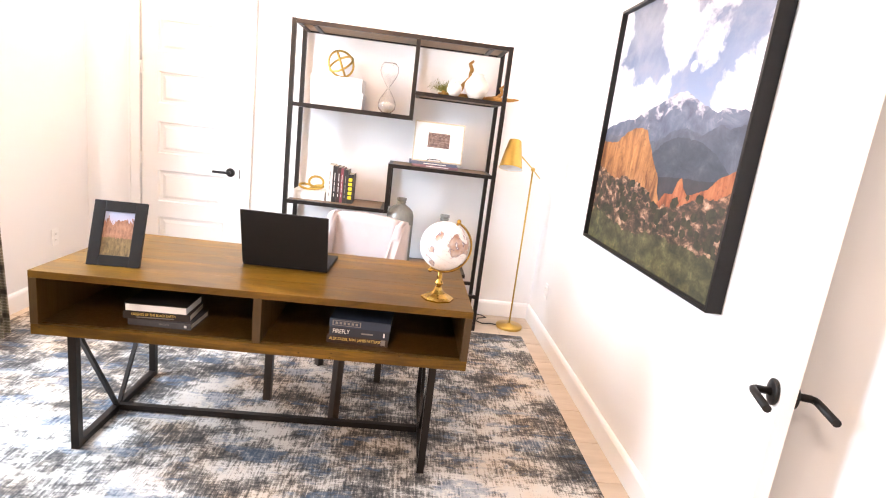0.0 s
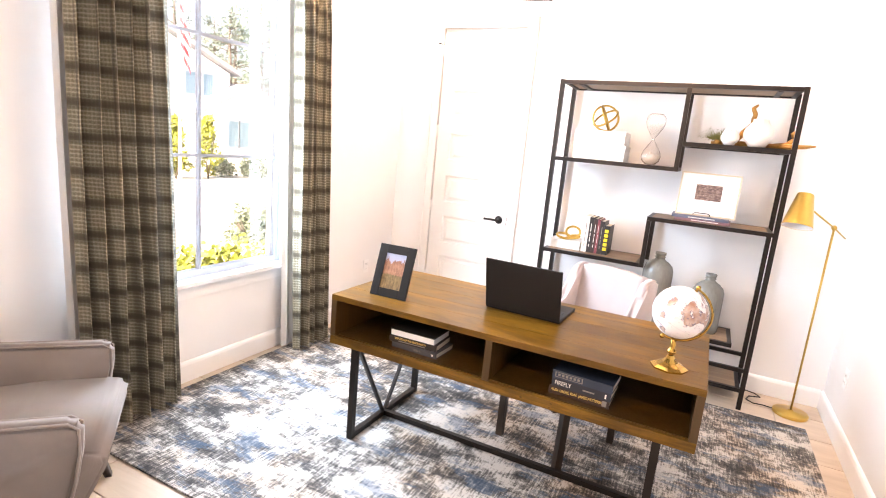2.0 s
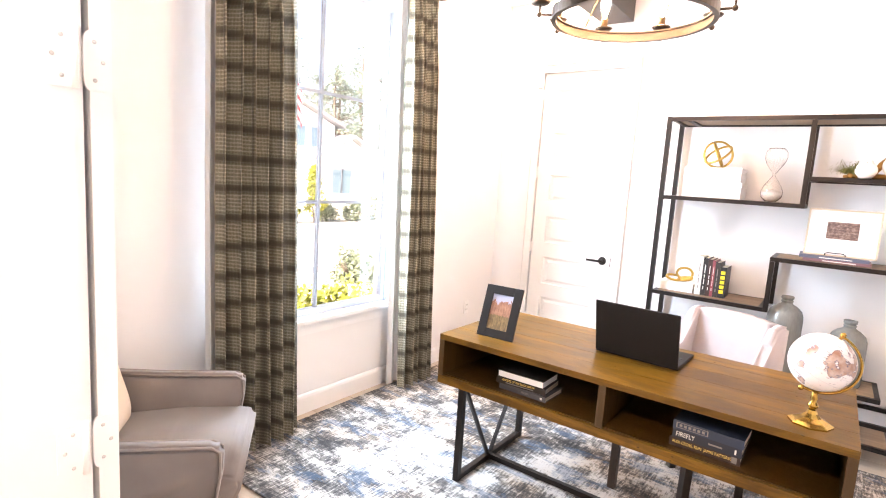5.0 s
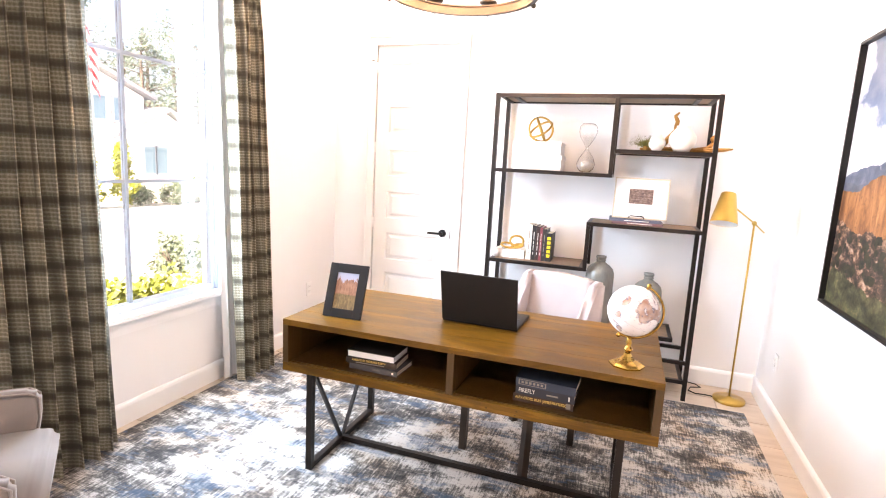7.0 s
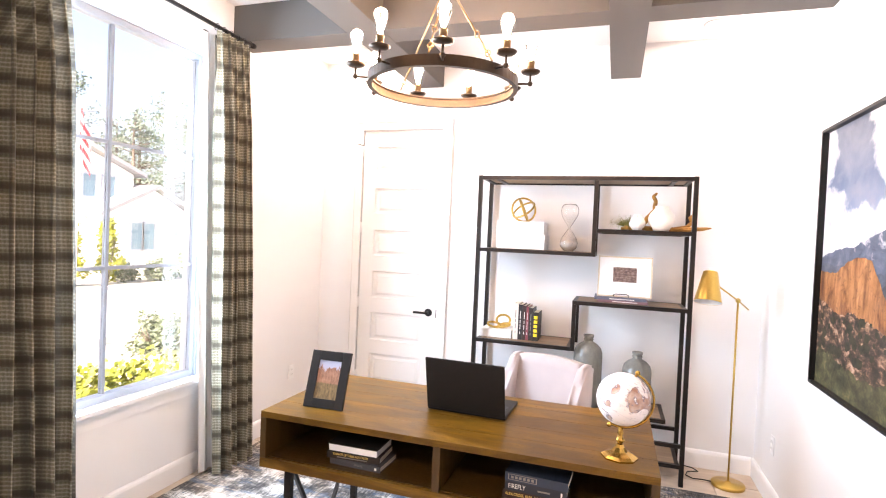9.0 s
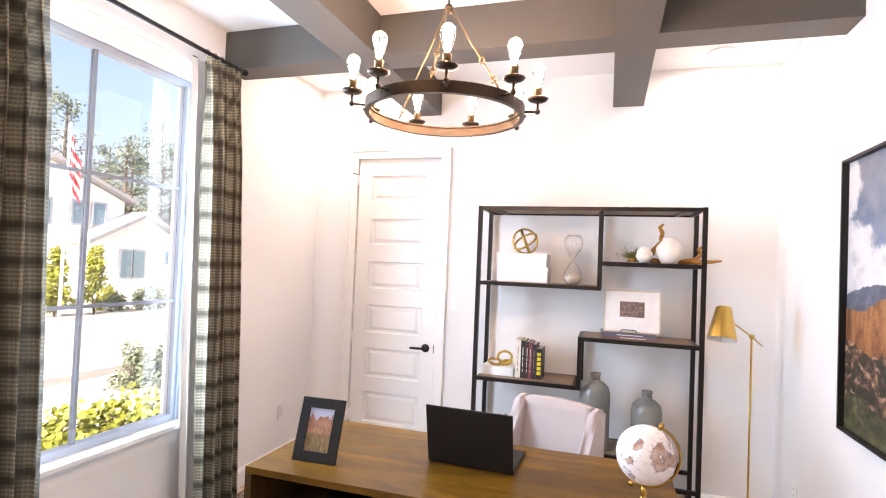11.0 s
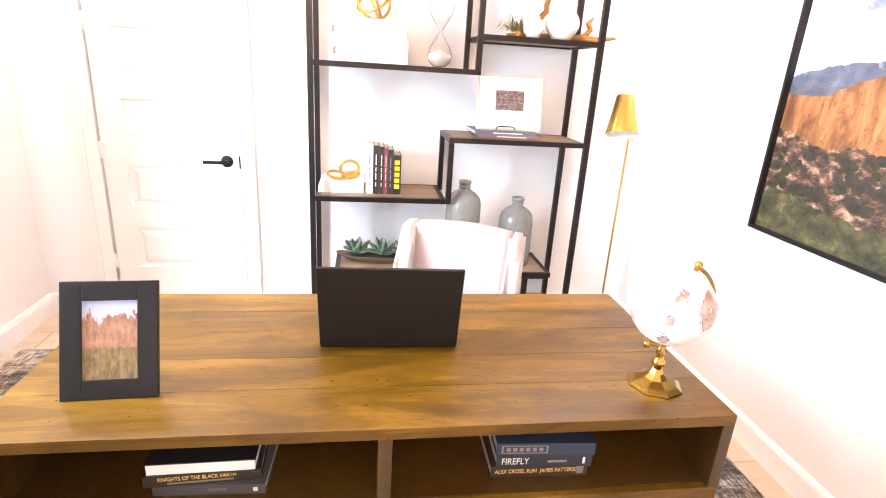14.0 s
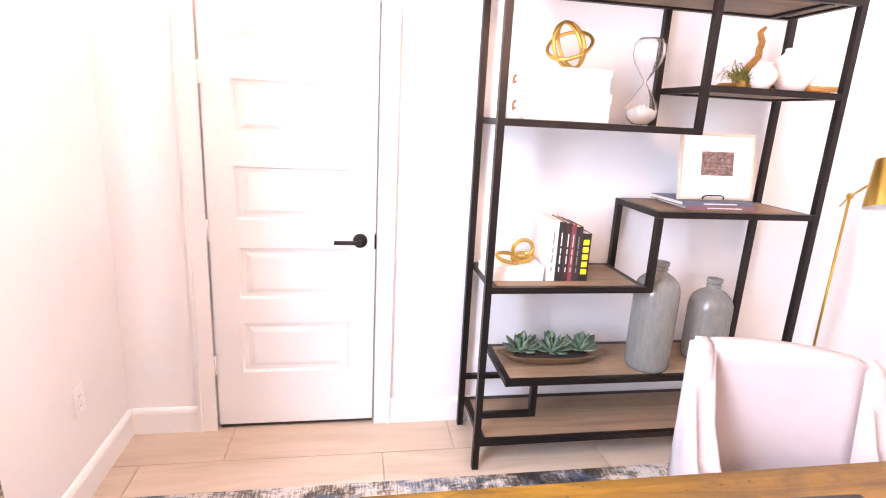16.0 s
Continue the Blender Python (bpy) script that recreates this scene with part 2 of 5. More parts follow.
def plaid_material():
    m = Nodes("plaid_curtain_cloth", 0.9)
    uv = m.xyz(m.coord("UV"))
    frayed = m.noise(m.coord("UV"), 240, 2)

    def stripes(axis, period, start, width):
        soft = m.math("MULTIPLY", m.math("SUBTRACT", frayed, 0.5), 0.02)
        f = m.math("FRACT", m.math("ADD", m.math("DIVIDE", m.math("ADD", uv[axis], soft), period), start))
        return m.math("LESS_THAN", f, width)

    def band(axis, period, start, sharp):
        wave = m.math("COSINE", m.math("MULTIPLY", m.math("ADD", m.math("DIVIDE", uv[axis], period), start), 2 * math.pi))
        return m.ramp(m.math("ADD", m.math("MULTIPLY", wave, 0.5), m.math("MULTIPLY", frayed, 0.12)), (sharp - 0.30, (0, 0, 0)), (sharp + 0.16, (1, 1, 1)))

    wob = m.noise(m.coord("UV"), 55, 3)
    v_dark, u_dark = band(1, 0.142, 0.1, 0.40), band(0, 0.142, 0.3, 0.42)
    v_line = m.math("MULTIPLY", stripes(1, 0.0178, 0.0, 0.30), m.math("SUBTRACT", 1.0, v_dark))
    u_line = m.math("MULTIPLY", stripes(0, 0.0178, 0.0, 0.30), m.math("SUBTRACT", 1.0, u_dark))
    base = m.mix(wob, (0.160, 0.138, 0.082), (0.220, 0.192, 0.122))
    c = m.mix(m.math("MULTIPLY", u_dark, 0.70), base, (0.045, 0.034, 0.020))
    c = m.mix(m.math("MULTIPLY", v_dark, 0.86), c, (0.036, 0.028, 0.015))
    c = m.mix(m.math("MULTIPLY", u_line, m.math("SUBTRACT", 0.26, m.math("MULTIPLY", v_dark, 0.24))), c, (0.55, 0.51, 0.41))
    c = m.mix(m.math("MULTIPLY", v_line, m.math("SUBTRACT", 0.50, m.math("MULTIPLY", u_dark, 0.34))), c, (0.62, 0.57, 0.46))
    m.color(c)
    m.p.inputs["Sheen Weight"].default_value = 0.2
    m.bump(m.noise(m.coord("UV"), 900, 2), 0.3, 0.001)
    thin = m.t.nodes.new("ShaderNodeBsdfTranslucent")
    m.link(m.mix(0.5, c, (0.5, 0.46, 0.4)), thin.inputs["Color"])
    both = m.t.nodes.new("ShaderNodeMixShader")
    both.inputs[0].default_value = 0.11
    m.link(m.p.outputs[0], both.inputs[1])
    m.link(thin.outputs[0], both.inputs[2])
    m.link(both.outputs[0], m.t.nodes["Material Output"].inputs["Surface"])
    return m.mat


TILE = tile_material()
RUG = rug_material()
PLAID = plaid_material()

# ---- mesh helpers ----


def box(bm, lo, hi):
    x0, y0, z0 = lo
    x1, y1, z1 = hi
    v = [bm.verts.new(p) for p in ((x0, y0, z0), (x1, y0, z0), (x1, y1, z0), (x0, y1, z0), (x0, y0, z1), (x1, y0, z1), (x1, y1, z1), (x0, y1, z1))]
    for f in ((3, 2, 1, 0), (4, 5, 6, 7), (0, 1, 5, 4), (1, 2, 6, 5), (2, 3, 7, 6), (3, 0, 4, 7)):
        bm.faces.new([v[k] for k in f])
    return v


def rbox(lo, hi, r=0.004, seg=2):
    bm = bmesh.new()
    box(bm, lo, hi)
    bmesh.ops.bevel(bm, geom=bm.edges[:], offset=r, segments=seg, affect="EDGES", profile=0.6)
    return bm


def tube(bm, pts, r, seg=10, closed=False):
    """A round tube along points; r is a number or one for each point."""
    pts = [Vector(p) for p in pts]
    n = len(pts)
    rr = r if isinstance(r, (list, tuple)) else [r] * n
    rings = []
    up = None
    for k, p in enumerate(pts):
        a = pts[(k - 1) % n] if closed or k else p
        b = pts[(k + 1) % n] if closed or k < n - 1 else p
        d = (b - a).normalized()
        if up is None:
            up = d.orthogonal().normalized()
        up = (up - d * up.dot(d)).normalized()
        side = d.cross(up)
        rings.append([bm.verts.new(p + (up * math.cos(q) + side * math.sin(q)) * rr[k]) for q in (2 * math.pi * j / seg for j in range(seg))])
    for k in range(n if closed else n - 1):
        a, b = rings[k], rings[(k + 1) % n]
        for j in range(seg):
            bm.faces.new((a[j], a[(j + 1) % seg], b[(j + 1) % seg], b[j])).smooth = True
    if not closed:
        bm.faces.new(rings[0][::-1])
        bm.faces.new(rings[-1])


def lathe(bm, prof, cx=0.0, cy=0.0, seg=28, m=None):
    """Turns (radius, height) pairs round the upright through (cx, cy)."""
    rings = []
    for r, z in prof:
        ring = [Vector((cx + r * math.cos(2 * math.pi * j / seg), cy + r * math.sin(2 * math.pi * j / seg), z)) for j in range(seg)]
        rings.append([bm.verts.new(m @ p if m else p) for p in ring])
    for a, b in zip(rings, rings[1:]):
        for j in range(seg):
            bm.faces.new((a[j], a[(j + 1) % seg], b[(j + 1) % seg], b[j])).smooth = True
    bm.faces.new(rings[0][::-1])
    bm.faces.new(rings[-1])


def bar(bm, p, q, w=0.026, h=None):
    """A square bar from p to q."""
    p, q = Vector(p), Vector(q)
    d = (q - p).normalized()
    s = d.cross(Vector((0, 0, 1)))
    s = Vector((1, 0, 0)) if s.length < 1e-3 else s.normalized()
    u = s.cross(d)
    hw, hh = w / 2, (h or w) / 2
    v = [bm.verts.new(c + s * a * hw + u * b * hh) for c in (p, q) for a, b in ((-1, -1), (1, -1), (1, 1), (-1, 1))]
    for f in ((0, 1, 2, 3), (7, 6, 5, 4), (0, 4, 5, 1), (1, 5, 6, 2), (2, 6, 7, 3), (3, 7, 4, 0)):
        bm.faces.new([v[k] for k in f])


def ball(bm, c, r, seg=16, squash=(1, 1, 1)):
    bmesh.ops.create_uvsphere(bm, u_segments=seg, v_segments=max(6, seg // 2), radius=1, matrix=Matrix.LocRotScale(c, None, [r * k for k in squash]))
    for f in bm.faces:
        f.smooth = True


FLAT = {}


def thing(name, label, category, at=(0, 0, 0), group="", turn=0.0, world_space=True):
    ob = new(name)
    ob.empty_display_size = 0.05
    ob.matrix_basis = pose(*at, 0, 0, turn)
    FLAT[ob] = world_space
    return tagged(ob, label, category, group)


def part(name, bm, material, parent=None, label=""):
    if name != "bulb":
        bmesh.ops.recalc_face_normals(bm, faces=bm.faces[:])
    me = bpy.data.meshes.new(name)
    bm.to_mesh(me)
    bm.free()
    me.materials.append(material)
    ob = new(name, me)
    if parent:
        ob.parent = parent
        if FLAT.get(parent):
            ob.matrix_parent_inverse = parent.matrix_basis.inverted()
    if label:
        ob["label"] = label
    return ob


def boxes(name, material, parent, *pairs, label=""):
    bm = bmesh.new()
    for lo, hi in pairs:
        box(bm, lo, hi)
    return part(name, bm, material, parent, label)


def structure(name, bm, material, label=""):
    return tagged(part(name, bm, material), label, "", "", "structure")


def sboxes(name, material, *pairs, label=""):
    bm = bmesh.new()
    for lo, hi in pairs:
        box(bm, lo, hi)
    return structure(name, bm, material, label)


def writing(parent, text, size, m, material, width=None):
    """Flat letters on a thing."""
    c = bpy.data.curves.new("lettering", "FONT")
    c.body, c.size, c.extrude = text, size, 0.0003
    c.align_x, c.align_y = "LEFT", "CENTER"
    c.materials.append(material)
    ob = new("lettering", c)
    ob.parent = parent
    if FLAT.get(parent):
        ob.matrix_parent_inverse = parent.matrix_basis.inverted()
    ob.matrix_basis = m @ Matrix.Diagonal((0.78, 1, 1, 1))
    return ob


# ---- structure ----
XL, XR, YB, YN, ZC = -1.97, 1.51, 4.40, 0.52, 3.05
DL, DR, DT = -1.580, -0.864, 2.452          # north door leaf
EL, ER = -0.485, 1.31                       # entry opening
W0, W1, WZ0, WZ1 = 1.73, 2.965, 0.61, 2.64  # window opening
HY = -1.7

sboxes("wall_north", WALL, ((XL - .15, YB, 0), (DL - .02, YB + .12, ZC)), ((DR + .02, YB, 0), (XR + .12, YB + .12, ZC)), ((DL - .02, YB, DT + .02), (DR + .02, YB + .12, ZC)), label="white painted wall")
sboxes("wall_east", WALL, ((XR, HY, 0), (XR + .12, YB, ZC)), label="white painted wall")
sboxes("wall_west", WALL, ((XL - .15, HY, 0), (XL, W0, ZC)), ((XL - .15, W1, 0), (XL, YB, ZC)), ((XL - .15, W0, 0), (XL, W1, WZ0)), ((XL - .15, W0, WZ1), (XL, W1, ZC)), label="white painted wall")
sboxes("wall_south", WALL, ((XL, YN - .14, 0), (EL - .02, YN - .001, ZC)), ((ER + .02, YN - .14, 0), (XR, YN - .001, ZC)), ((EL - .02, YN - .14, DT + .02), (ER + .02, YN - .001, ZC)), label="white painted wall")
# Unseen wall, added to close off the hall behind the camera.
sboxes("wall_hall_added", WALL, ((XL - .15, HY - .12, 0), (XR + .12, HY, ZC)), label="white painted wall")
sboxes("wall_behind_door", WALL, ((DL - .3, YB + .7, 0), (DR + .3, YB + .8, ZC)), label="white painted wall")
sboxes("ceiling", CEIL, ((XL - .15, HY - .12, ZC), (XR + .7, YB + .8, ZC + .1)), label="white ceiling between beams")
sboxes("beam_east", BEAM, ((0.435, YN, 2.80), (0.645, YB, ZC - .002)), label="dark grey painted ceiling beam")
sboxes("beam_west", BEAM, ((-1.11, YN, 2.80), (-0.88, YB, ZC - .002)), label="dark grey painted ceiling beam")
sboxes("beam_north", BEAM, ((XL, 3.185, 2.803), (XR, 3.385, ZC - .003)), label="dark grey painted ceiling beam")
sboxes("beam_south", BEAM, ((XL, 1.535, 2.803), (XR, 1.735, ZC - .003)), label="dark grey painted ceiling beam")


def skirting(name, p, q, inward):
    """A baseboard with a rounded top lip from p to q."""
    p, q, n = Vector(p), Vector(q), Vector(inward)
    prof = ((0, 0), (0.017, 0), (0.017, 0.102), (0.013, 0.115), (0.007, 0.123), (0, 0.126))
    bm = bmesh.new()
    a, b = [[bm.verts.new(e + n * d + Vector((0, 0, h))) for d, h in prof] for e in (p, q)]
    for k in range(len(prof)):
        j = (k + 1) % len(prof)
        bm.faces.new((a[k], a[j], b[j], b[k]))
    bm.faces.new(a[::-1])
    bm.faces.new(b)
    return structure(name, bm, TRIM, "white painted baseboard")


skirting("baseboard_north_west", (XL + .017, YB, 0), (DL - .088, YB, 0), (0, -1, 0))
skirting("baseboard_north_east", (DR + .088, YB, 0), (XR - .017, YB, 0), (0, -1, 0))
skirting("baseboard_east", (XR, YN, 0), (XR, YB, 0), (-1, 0, 0))
skirting("baseboard_west", (XL, YN, 0), (XL, YB, 0), (1, 0, 0))
skirting("baseboard_south", (XL + .017, YN, 0), (EL - .09, YN, 0), (0, 1, 0))


def casing(name, x0, x1, top, y, out, w=0.064):
    """Door casing with a stepped edge round an opening in a wall along x."""
    bm = bmesh.new()
    t = 0.016 * out
    lo, hi = sorted((y, y + t))
    lo2, hi2 = sorted((y, y + t * 1.5))
    for a, b in ((x0 - w, x0), (x1, x1 + w)):
        box(bm, (a, lo, 0), (b, hi, top + w))
    box(bm, (x0, lo, top), (x1, hi, top + w))
    box(bm, (x0 - w - .014, lo2, 0), (x0 - w, hi2, top + w + .014))
    box(bm, (x1 + w, lo2, 0), (x1 + w + .014, hi2, top + w + .014))
    box(bm, (x0 - w, lo2, top + w), (x1 + w, hi2, top + w + .014))
    return structure(name, bm, TRIM, "white painted door casing")


casing("trim_north_door", DL - .008, DR + .008, DT + .006, YB, -1)
casing("trim_entry", EL - .03, ER + .03, DT + .03, YN - .14, -1)
casing("trim_entry_room", EL - .009, ER + .009, DT + .012, YN, 1, .06)
sboxes("trim_entry_jamb", TRIM, ((EL - .02, YN - .14, 0), (EL, YN, DT + .01)), ((ER, YN - .14, 0), (ER + .02, YN, DT + .01)), ((EL, YN - .14, DT), (ER, YN, DT + .02)), label="white painted door jamb")
sboxes("trim_north_jamb", TRIM, ((DL - .02, YB + .045, 0), (DL - .003, YB + .12, DT + .015)), ((DR + .003, YB + .045, 0), (DR + .02, YB + .12, DT + .015)), ((DL - .003, YB + .045, DT + .004), (DR + .003, YB + .12, DT + .02)), label="white painted door jamb")


def lever(parent, at, turn, mirror=1):
    """Black rosette and lever; local: the door's face looks along -y, the lever runs along -x."""
    m = pose(*at, 0, 0, turn)
    bm = bmesh.new()
    lathe(bm, [(0.001, 0), (0.031, 0), (0.033, 0.003), (0.033, 0.008), (0.029, 0.010), (0.001, 0.010)], 0, 0, 28, m @ pose(0, 0, 0, 90, 0, 0))
    rose = part("rosette", bm, BLACKPAINT, parent, "round black rosette")
    bm = bmesh.new()
    pts = [m @ Vector(p) for p in ((0, -0.008, 0), (0, -0.044, 0), (-0.006 * mirror, -0.051, 0), (-0.016 * mirror, -0.053, 0), (-0.115 * mirror, -0.053, 0))]
    tube(bm, pts, 0.0095, 12)
    part("lever", bm, BLACKPAINT, rose, "straight black lever")
    return rose


def panel_door(name, label, width, top, m, panels, side=1, plate=True):
    """A leaf with six raised panels; local: x from 0 to width, face at y = 0 looking along -y."""
    ob = new(name)
    ob.matrix_basis = m
    FLAT[ob] = False
    tagged(ob, label, "door", "", "structure")
    st, th = 0.115, 0.035
    zs = sorted(panels)
    edges = [0.02] + [z for p in zs for z in p] + [top]
    for x0, x1 in ((0, st), (width - st, width)):
        boxes("stile", TRIM, ob, ((x0, 0, 0.02), (x1, th, top)))
    for a, b in zip(edges[::2], edges[1::2]):
        boxes("rail", TRIM, ob, ((st, 0, a), (width - st, th, b)))
    for a, b in zs:
        bm = bmesh.new()
        x0, x1 = st, width - st
        rings = []
        for inset, y in ((0, 0.001), (0.010, 0.016), (0.03, 0.016), (0.055, 0.004)):
            rings.append([bm.verts.new(p) for p in ((x0 + inset, y, a + inset * .8), (x1 - inset, y, a + inset * .8), (x1 - inset, y, b - inset * .8), (x0 + inset, y, b - inset * .8))])
        for p, q in zip(rings, rings[1:]):
            for k in range(4):
                bm.faces.new((p[k], p[(k + 1) % 4], q[(k + 1) % 4], q[k]))
        bm.faces.new(rings[-1])
        back = [bm.verts.new(p) for p in ((x0, th - .004, a), (x1, th - .004, a), (x1, th - .004, b), (x0, th - .004, b))]
        bm.faces.new(back[::-1])
        for k in range(4):
            bm.faces.new((back[k], back[(k + 1) % 4], rings[0][(k + 1) % 4], rings[0][k]))
        part("panel", bm, TRIM, ob)
    return ob


PAN = [(0.289 + 0.364 * k, 0.533 + 0.357 * k) for k in range(6)]
door = panel_door("door_1", "closed white six-panel interior door with black lever", DR - DL, DT, pose(DL, YB + .004, 0), PAN)
# Strip added to darken the gap below the leaf, where shade falls.
boxes("door_sweep", GAPSHADE, door, ((.002, .006, .003), (DR - DL - .002, .03, .0195)), label="dark strip for the shaded gap under the door")
lever(door, (DR - DL - 0.068, 0, 0.930), 0)
boxes("latch", BLACKPAINT, door, ((DR - DL - .004, -.003, .89), (DR - DL + .004, .02, .96)), label="black latch plate")
for z in (0.33, 0.97, 1.62, 2.28):
    bm = bmesh.new()
    tube(bm, [(-.006, -.008, z - .045), (-.006, -.008, z + .045)], 0.006, 10)
    box(bm, (-.02, -.003, z - .045), (.012, .0005, z + .045))
    part("hinge", bm, TRIM, door, "white painted hinge")
bm = bmesh.new()
tube(bm, [(-.006, -.012, 2.325), (-.03, -.03, 2.333), (-.05, -.03, 2.333)], 0.004, 8)
part("hinge_stop", bm, BLACKPAINT, door, "black hinge-pin stop")

# entry pair: the west leaf folded back against the south wall, seen at its edge
leaf = panel_door("door_2", "open white entry door leaf folded against the wall", 0.90, DT, pose(EL - .006, YN + .061, 0, 0, 0, 180), PAN)
lever(leaf, (0.84, 0, 0.905), 0)
for z in (0.30, 0.99, 1.68, 2.30):
    for side, y in ((0, 0.041), (1, 0.0)):
        bm = bmesh.new()
        x = EL + (.0015 if side == 0 else -.0045)
        c = YN - .022 if side == 0 else YN + .037
        lo, hi = [[bm.verts.new((xx, c + .021 * math.copysign(abs(math.cos(q)) ** .4, math.cos(q)), z + .05 * math.copysign(abs(math.sin(q)) ** .4, math.sin(q)))) for q in (2 * math.pi * j / 24 for j in range(24))] for xx in (x - .004, x + .002)]
        bm.faces.new(hi)
        for j in range(24):
            bm.faces.new((lo[j], lo[(j + 1) % 24], hi[(j + 1) % 24], hi[j]))
        plate = tagged(part("hinge_leaf", bm, TRIM), "white painted door hinge leaf", "hinge", "entry door hinges", "structure")
        for dz in (-.032, 0, .032):
            s = bmesh.new()
            lathe(s, [(0.0005, 0), (0.004, 0), (0.003, 0.002), (0.0005, 0.002)], 0, 0, 10, pose(x + .0015, c + (.009 if dz == 0 else -.004) * (1 if side else -1), z + dz, 0, 90, 0))
            part("screw", s, SCREW, plate)
    bm = bmesh.new()
    tube(bm, [(EL + .003, YN + .002, z - .05), (EL + .003, YN + .002, z + .05)], 0.006, 10)
    tagged(part("hinge_pin", bm, TRIM), "white painted hinge pin", "hinge", "entry door hinges", "structure")

# narrow door leaf hinged on the east wall, standing off it
ang = math.degrees(math.atan2(1.385 - 1.868, 1.345 - 1.497))
closet = panel_door("door_3", "narrow white door leaf standing ajar with black levers", 0.506, DT, pose(1.497, 1.868, 0, 0, 0, ang), PAN)
rosew = lever(closet, (0.472, 0, 0.905), 0, -1)
roser = lever(closet, (0.472, 0.035, 0.905), 180, 1)

# window
GX = -2.03
SASH = paint("grey_vinyl_sash", (0.36, 0.40, 0.46), 0.4, 90, 0.02)
win = tagged(new("window_1"), "tall white framed window with slim muntins", "window", "", "structure")
FLAT[win] = True
G0, G1, GZ0, GZ1 = 1.772, 2.923, 0.655, 2.60
for lo, hi in (((GX - .03, W0, WZ0), (GX + .03, G0, WZ1)), ((GX - .03, G1, WZ0), (GX + .03, W1, WZ1)), ((GX - .03, G0, WZ0), (GX + .03, G1, GZ0)), ((GX - .03, G0, GZ1), (GX + .03, G1, WZ1))):
    part("window_frame", rbox(lo, hi, .006), SASH, win, "pale grey vinyl sash")
MUNT = paint("bronze_muntin", (0.22, 0.24, 0.28), 0.5)
YM = 2.342
for z in (1.323, 1.987):
    boxes("muntin", MUNT, win, ((GX - .012, G0, z - .009), (GX + .012, G1, z + .009)))
boxes("muntin", MUNT, win, ((GX - .014, YM - .009, GZ0), (GX + .014, YM + .009, GZ1)))
for a, b in ((G0, YM - .009), (YM + .009, G1)):
    for c, d in ((GZ0, 1.314), (1.332, 1.978), (1.996, GZ1)):
        g = boxes("pane", PANEGLASS, win, ((GX - .002, a, c), (GX + .002, b, d)))
        g.visible_shadow = False
for y0, y1 in ((W0, W0 + .02), (W1 - .02, W1)):
    part("stop_bead", rbox((GX + .03, y0, WZ0), (GX + .046, y1, WZ1), .003), SASH, win)
bm = bmesh.new()
for y0, y1 in ((W0 - .085, W0 + .008), (W1 - .008, W1 + .085)):
    box(bm, (XL, y0, WZ0), (XL + .018, y1, WZ1 + .1))
box(bm, (XL, W0 + .008, WZ1 - .008), (XL + .018, W1 - .008, WZ1 + .1))
box(bm, (XL, W0 - .1, WZ1 + .1), (XL + .026, W1 + .1, WZ1 + .115))
structure("trim_window", bm, TRIM, "white painted window casing")
structure("window_sill", rbox((GX + .03, W0 - .11, WZ0 - .02), (XL + .06, W1 + .11, WZ0 + .008), .006), TRIM, "white painted window sill")
sboxes("trim_window_apron", TRIM, ((XL, W0 - .08, WZ0 - .1), (XL + .015, W1 + .08, WZ0 - .02)), label="white painted window apron")

# ---- curtains ----


def curtain(y0, y1, x, folds, seed, liner_edge=0, drift=0.0):
    rnd = random.Random(seed)
    ob = thing("curtain", "brown and grey plaid pleated floor-length curtain on a black rod", "curtain", (x, (y0 + y1) / 2, 0), "window curtains")
    n, rows = folds * 12, 26
    amp = [rnd.uniform(0.75, 1.2) for _ in range(folds + 2)]
    skew = [rnd.uniform(-.25, .25) for _ in range(folds + 2)]
    for which in ("cloth", "lining"):
        bm = bmesh.new()
        uvl = bm.loops.layers.uv.new("UVMap")
        grid = []
        for r in range(rows + 1):
            f = r / rows
            z = 2.745 - f * 2.725
            row, u, last = [], 0.0, None
            for k in range(n + 1):
                s = k / n
                ph = s * folds
                i = int(ph)
                a = 0.068 * amp[i] * (0.45 + 0.55 * min(1, f * 5)) * (1 + .1 * math.sin(f * 4 + i))
                shape = math.sin(2 * math.pi * (ph + skew[i] * f * math.sin(math.pi * (ph - i)) * .5))
                wx = x + a * shape + 0.007 * noise.noise((s * 7, f * 3, seed))
                pinch = 1.0 - 0.10 * math.exp(-((f - .06) / .08) ** 2)
                mid = (y0 + y1) / 2 + drift * (f - .5)
                wy = mid + (s - .5) * (y1 - y0) * pinch * (0.93 + 0.13 * f) + 0.012 * math.sin(2 * math.pi * ph * 2) + 0.012 * noise.noise((s * 5, f * 2.3, seed + 9))
                if which == "lining":
                    wx = x - 0.088 + 0.3 * (wx - x)
                    if k == 0 and liner_edge < 0:
                        wy -= 0.02
                p = Vector((wx, wy, z))
                if last is not None:
                    u += (p - last).length
                last = p
                row.append((bm.verts.new(p), u))
            grid.append(row)
        for r in range(rows):
            for k in range(n):
                q = (grid[r][k], grid[r][k + 1], grid[r + 1][k + 1], grid[r + 1][k])
                face = bm.faces.new([e[0] for e in q])
                face.smooth = True
                for loop, (vert, u) in zip(face.loops, q):
                    loop[uvl].uv = (u, vert.co.z)
        if which == "lining":
            part("lining", bm, LINER, ob, "white lining")
        else:
            bmesh.ops.recalc_face_normals(bm, faces=bm.faces[:])
            part("cloth", bm, PLAID, ob)
    return ob


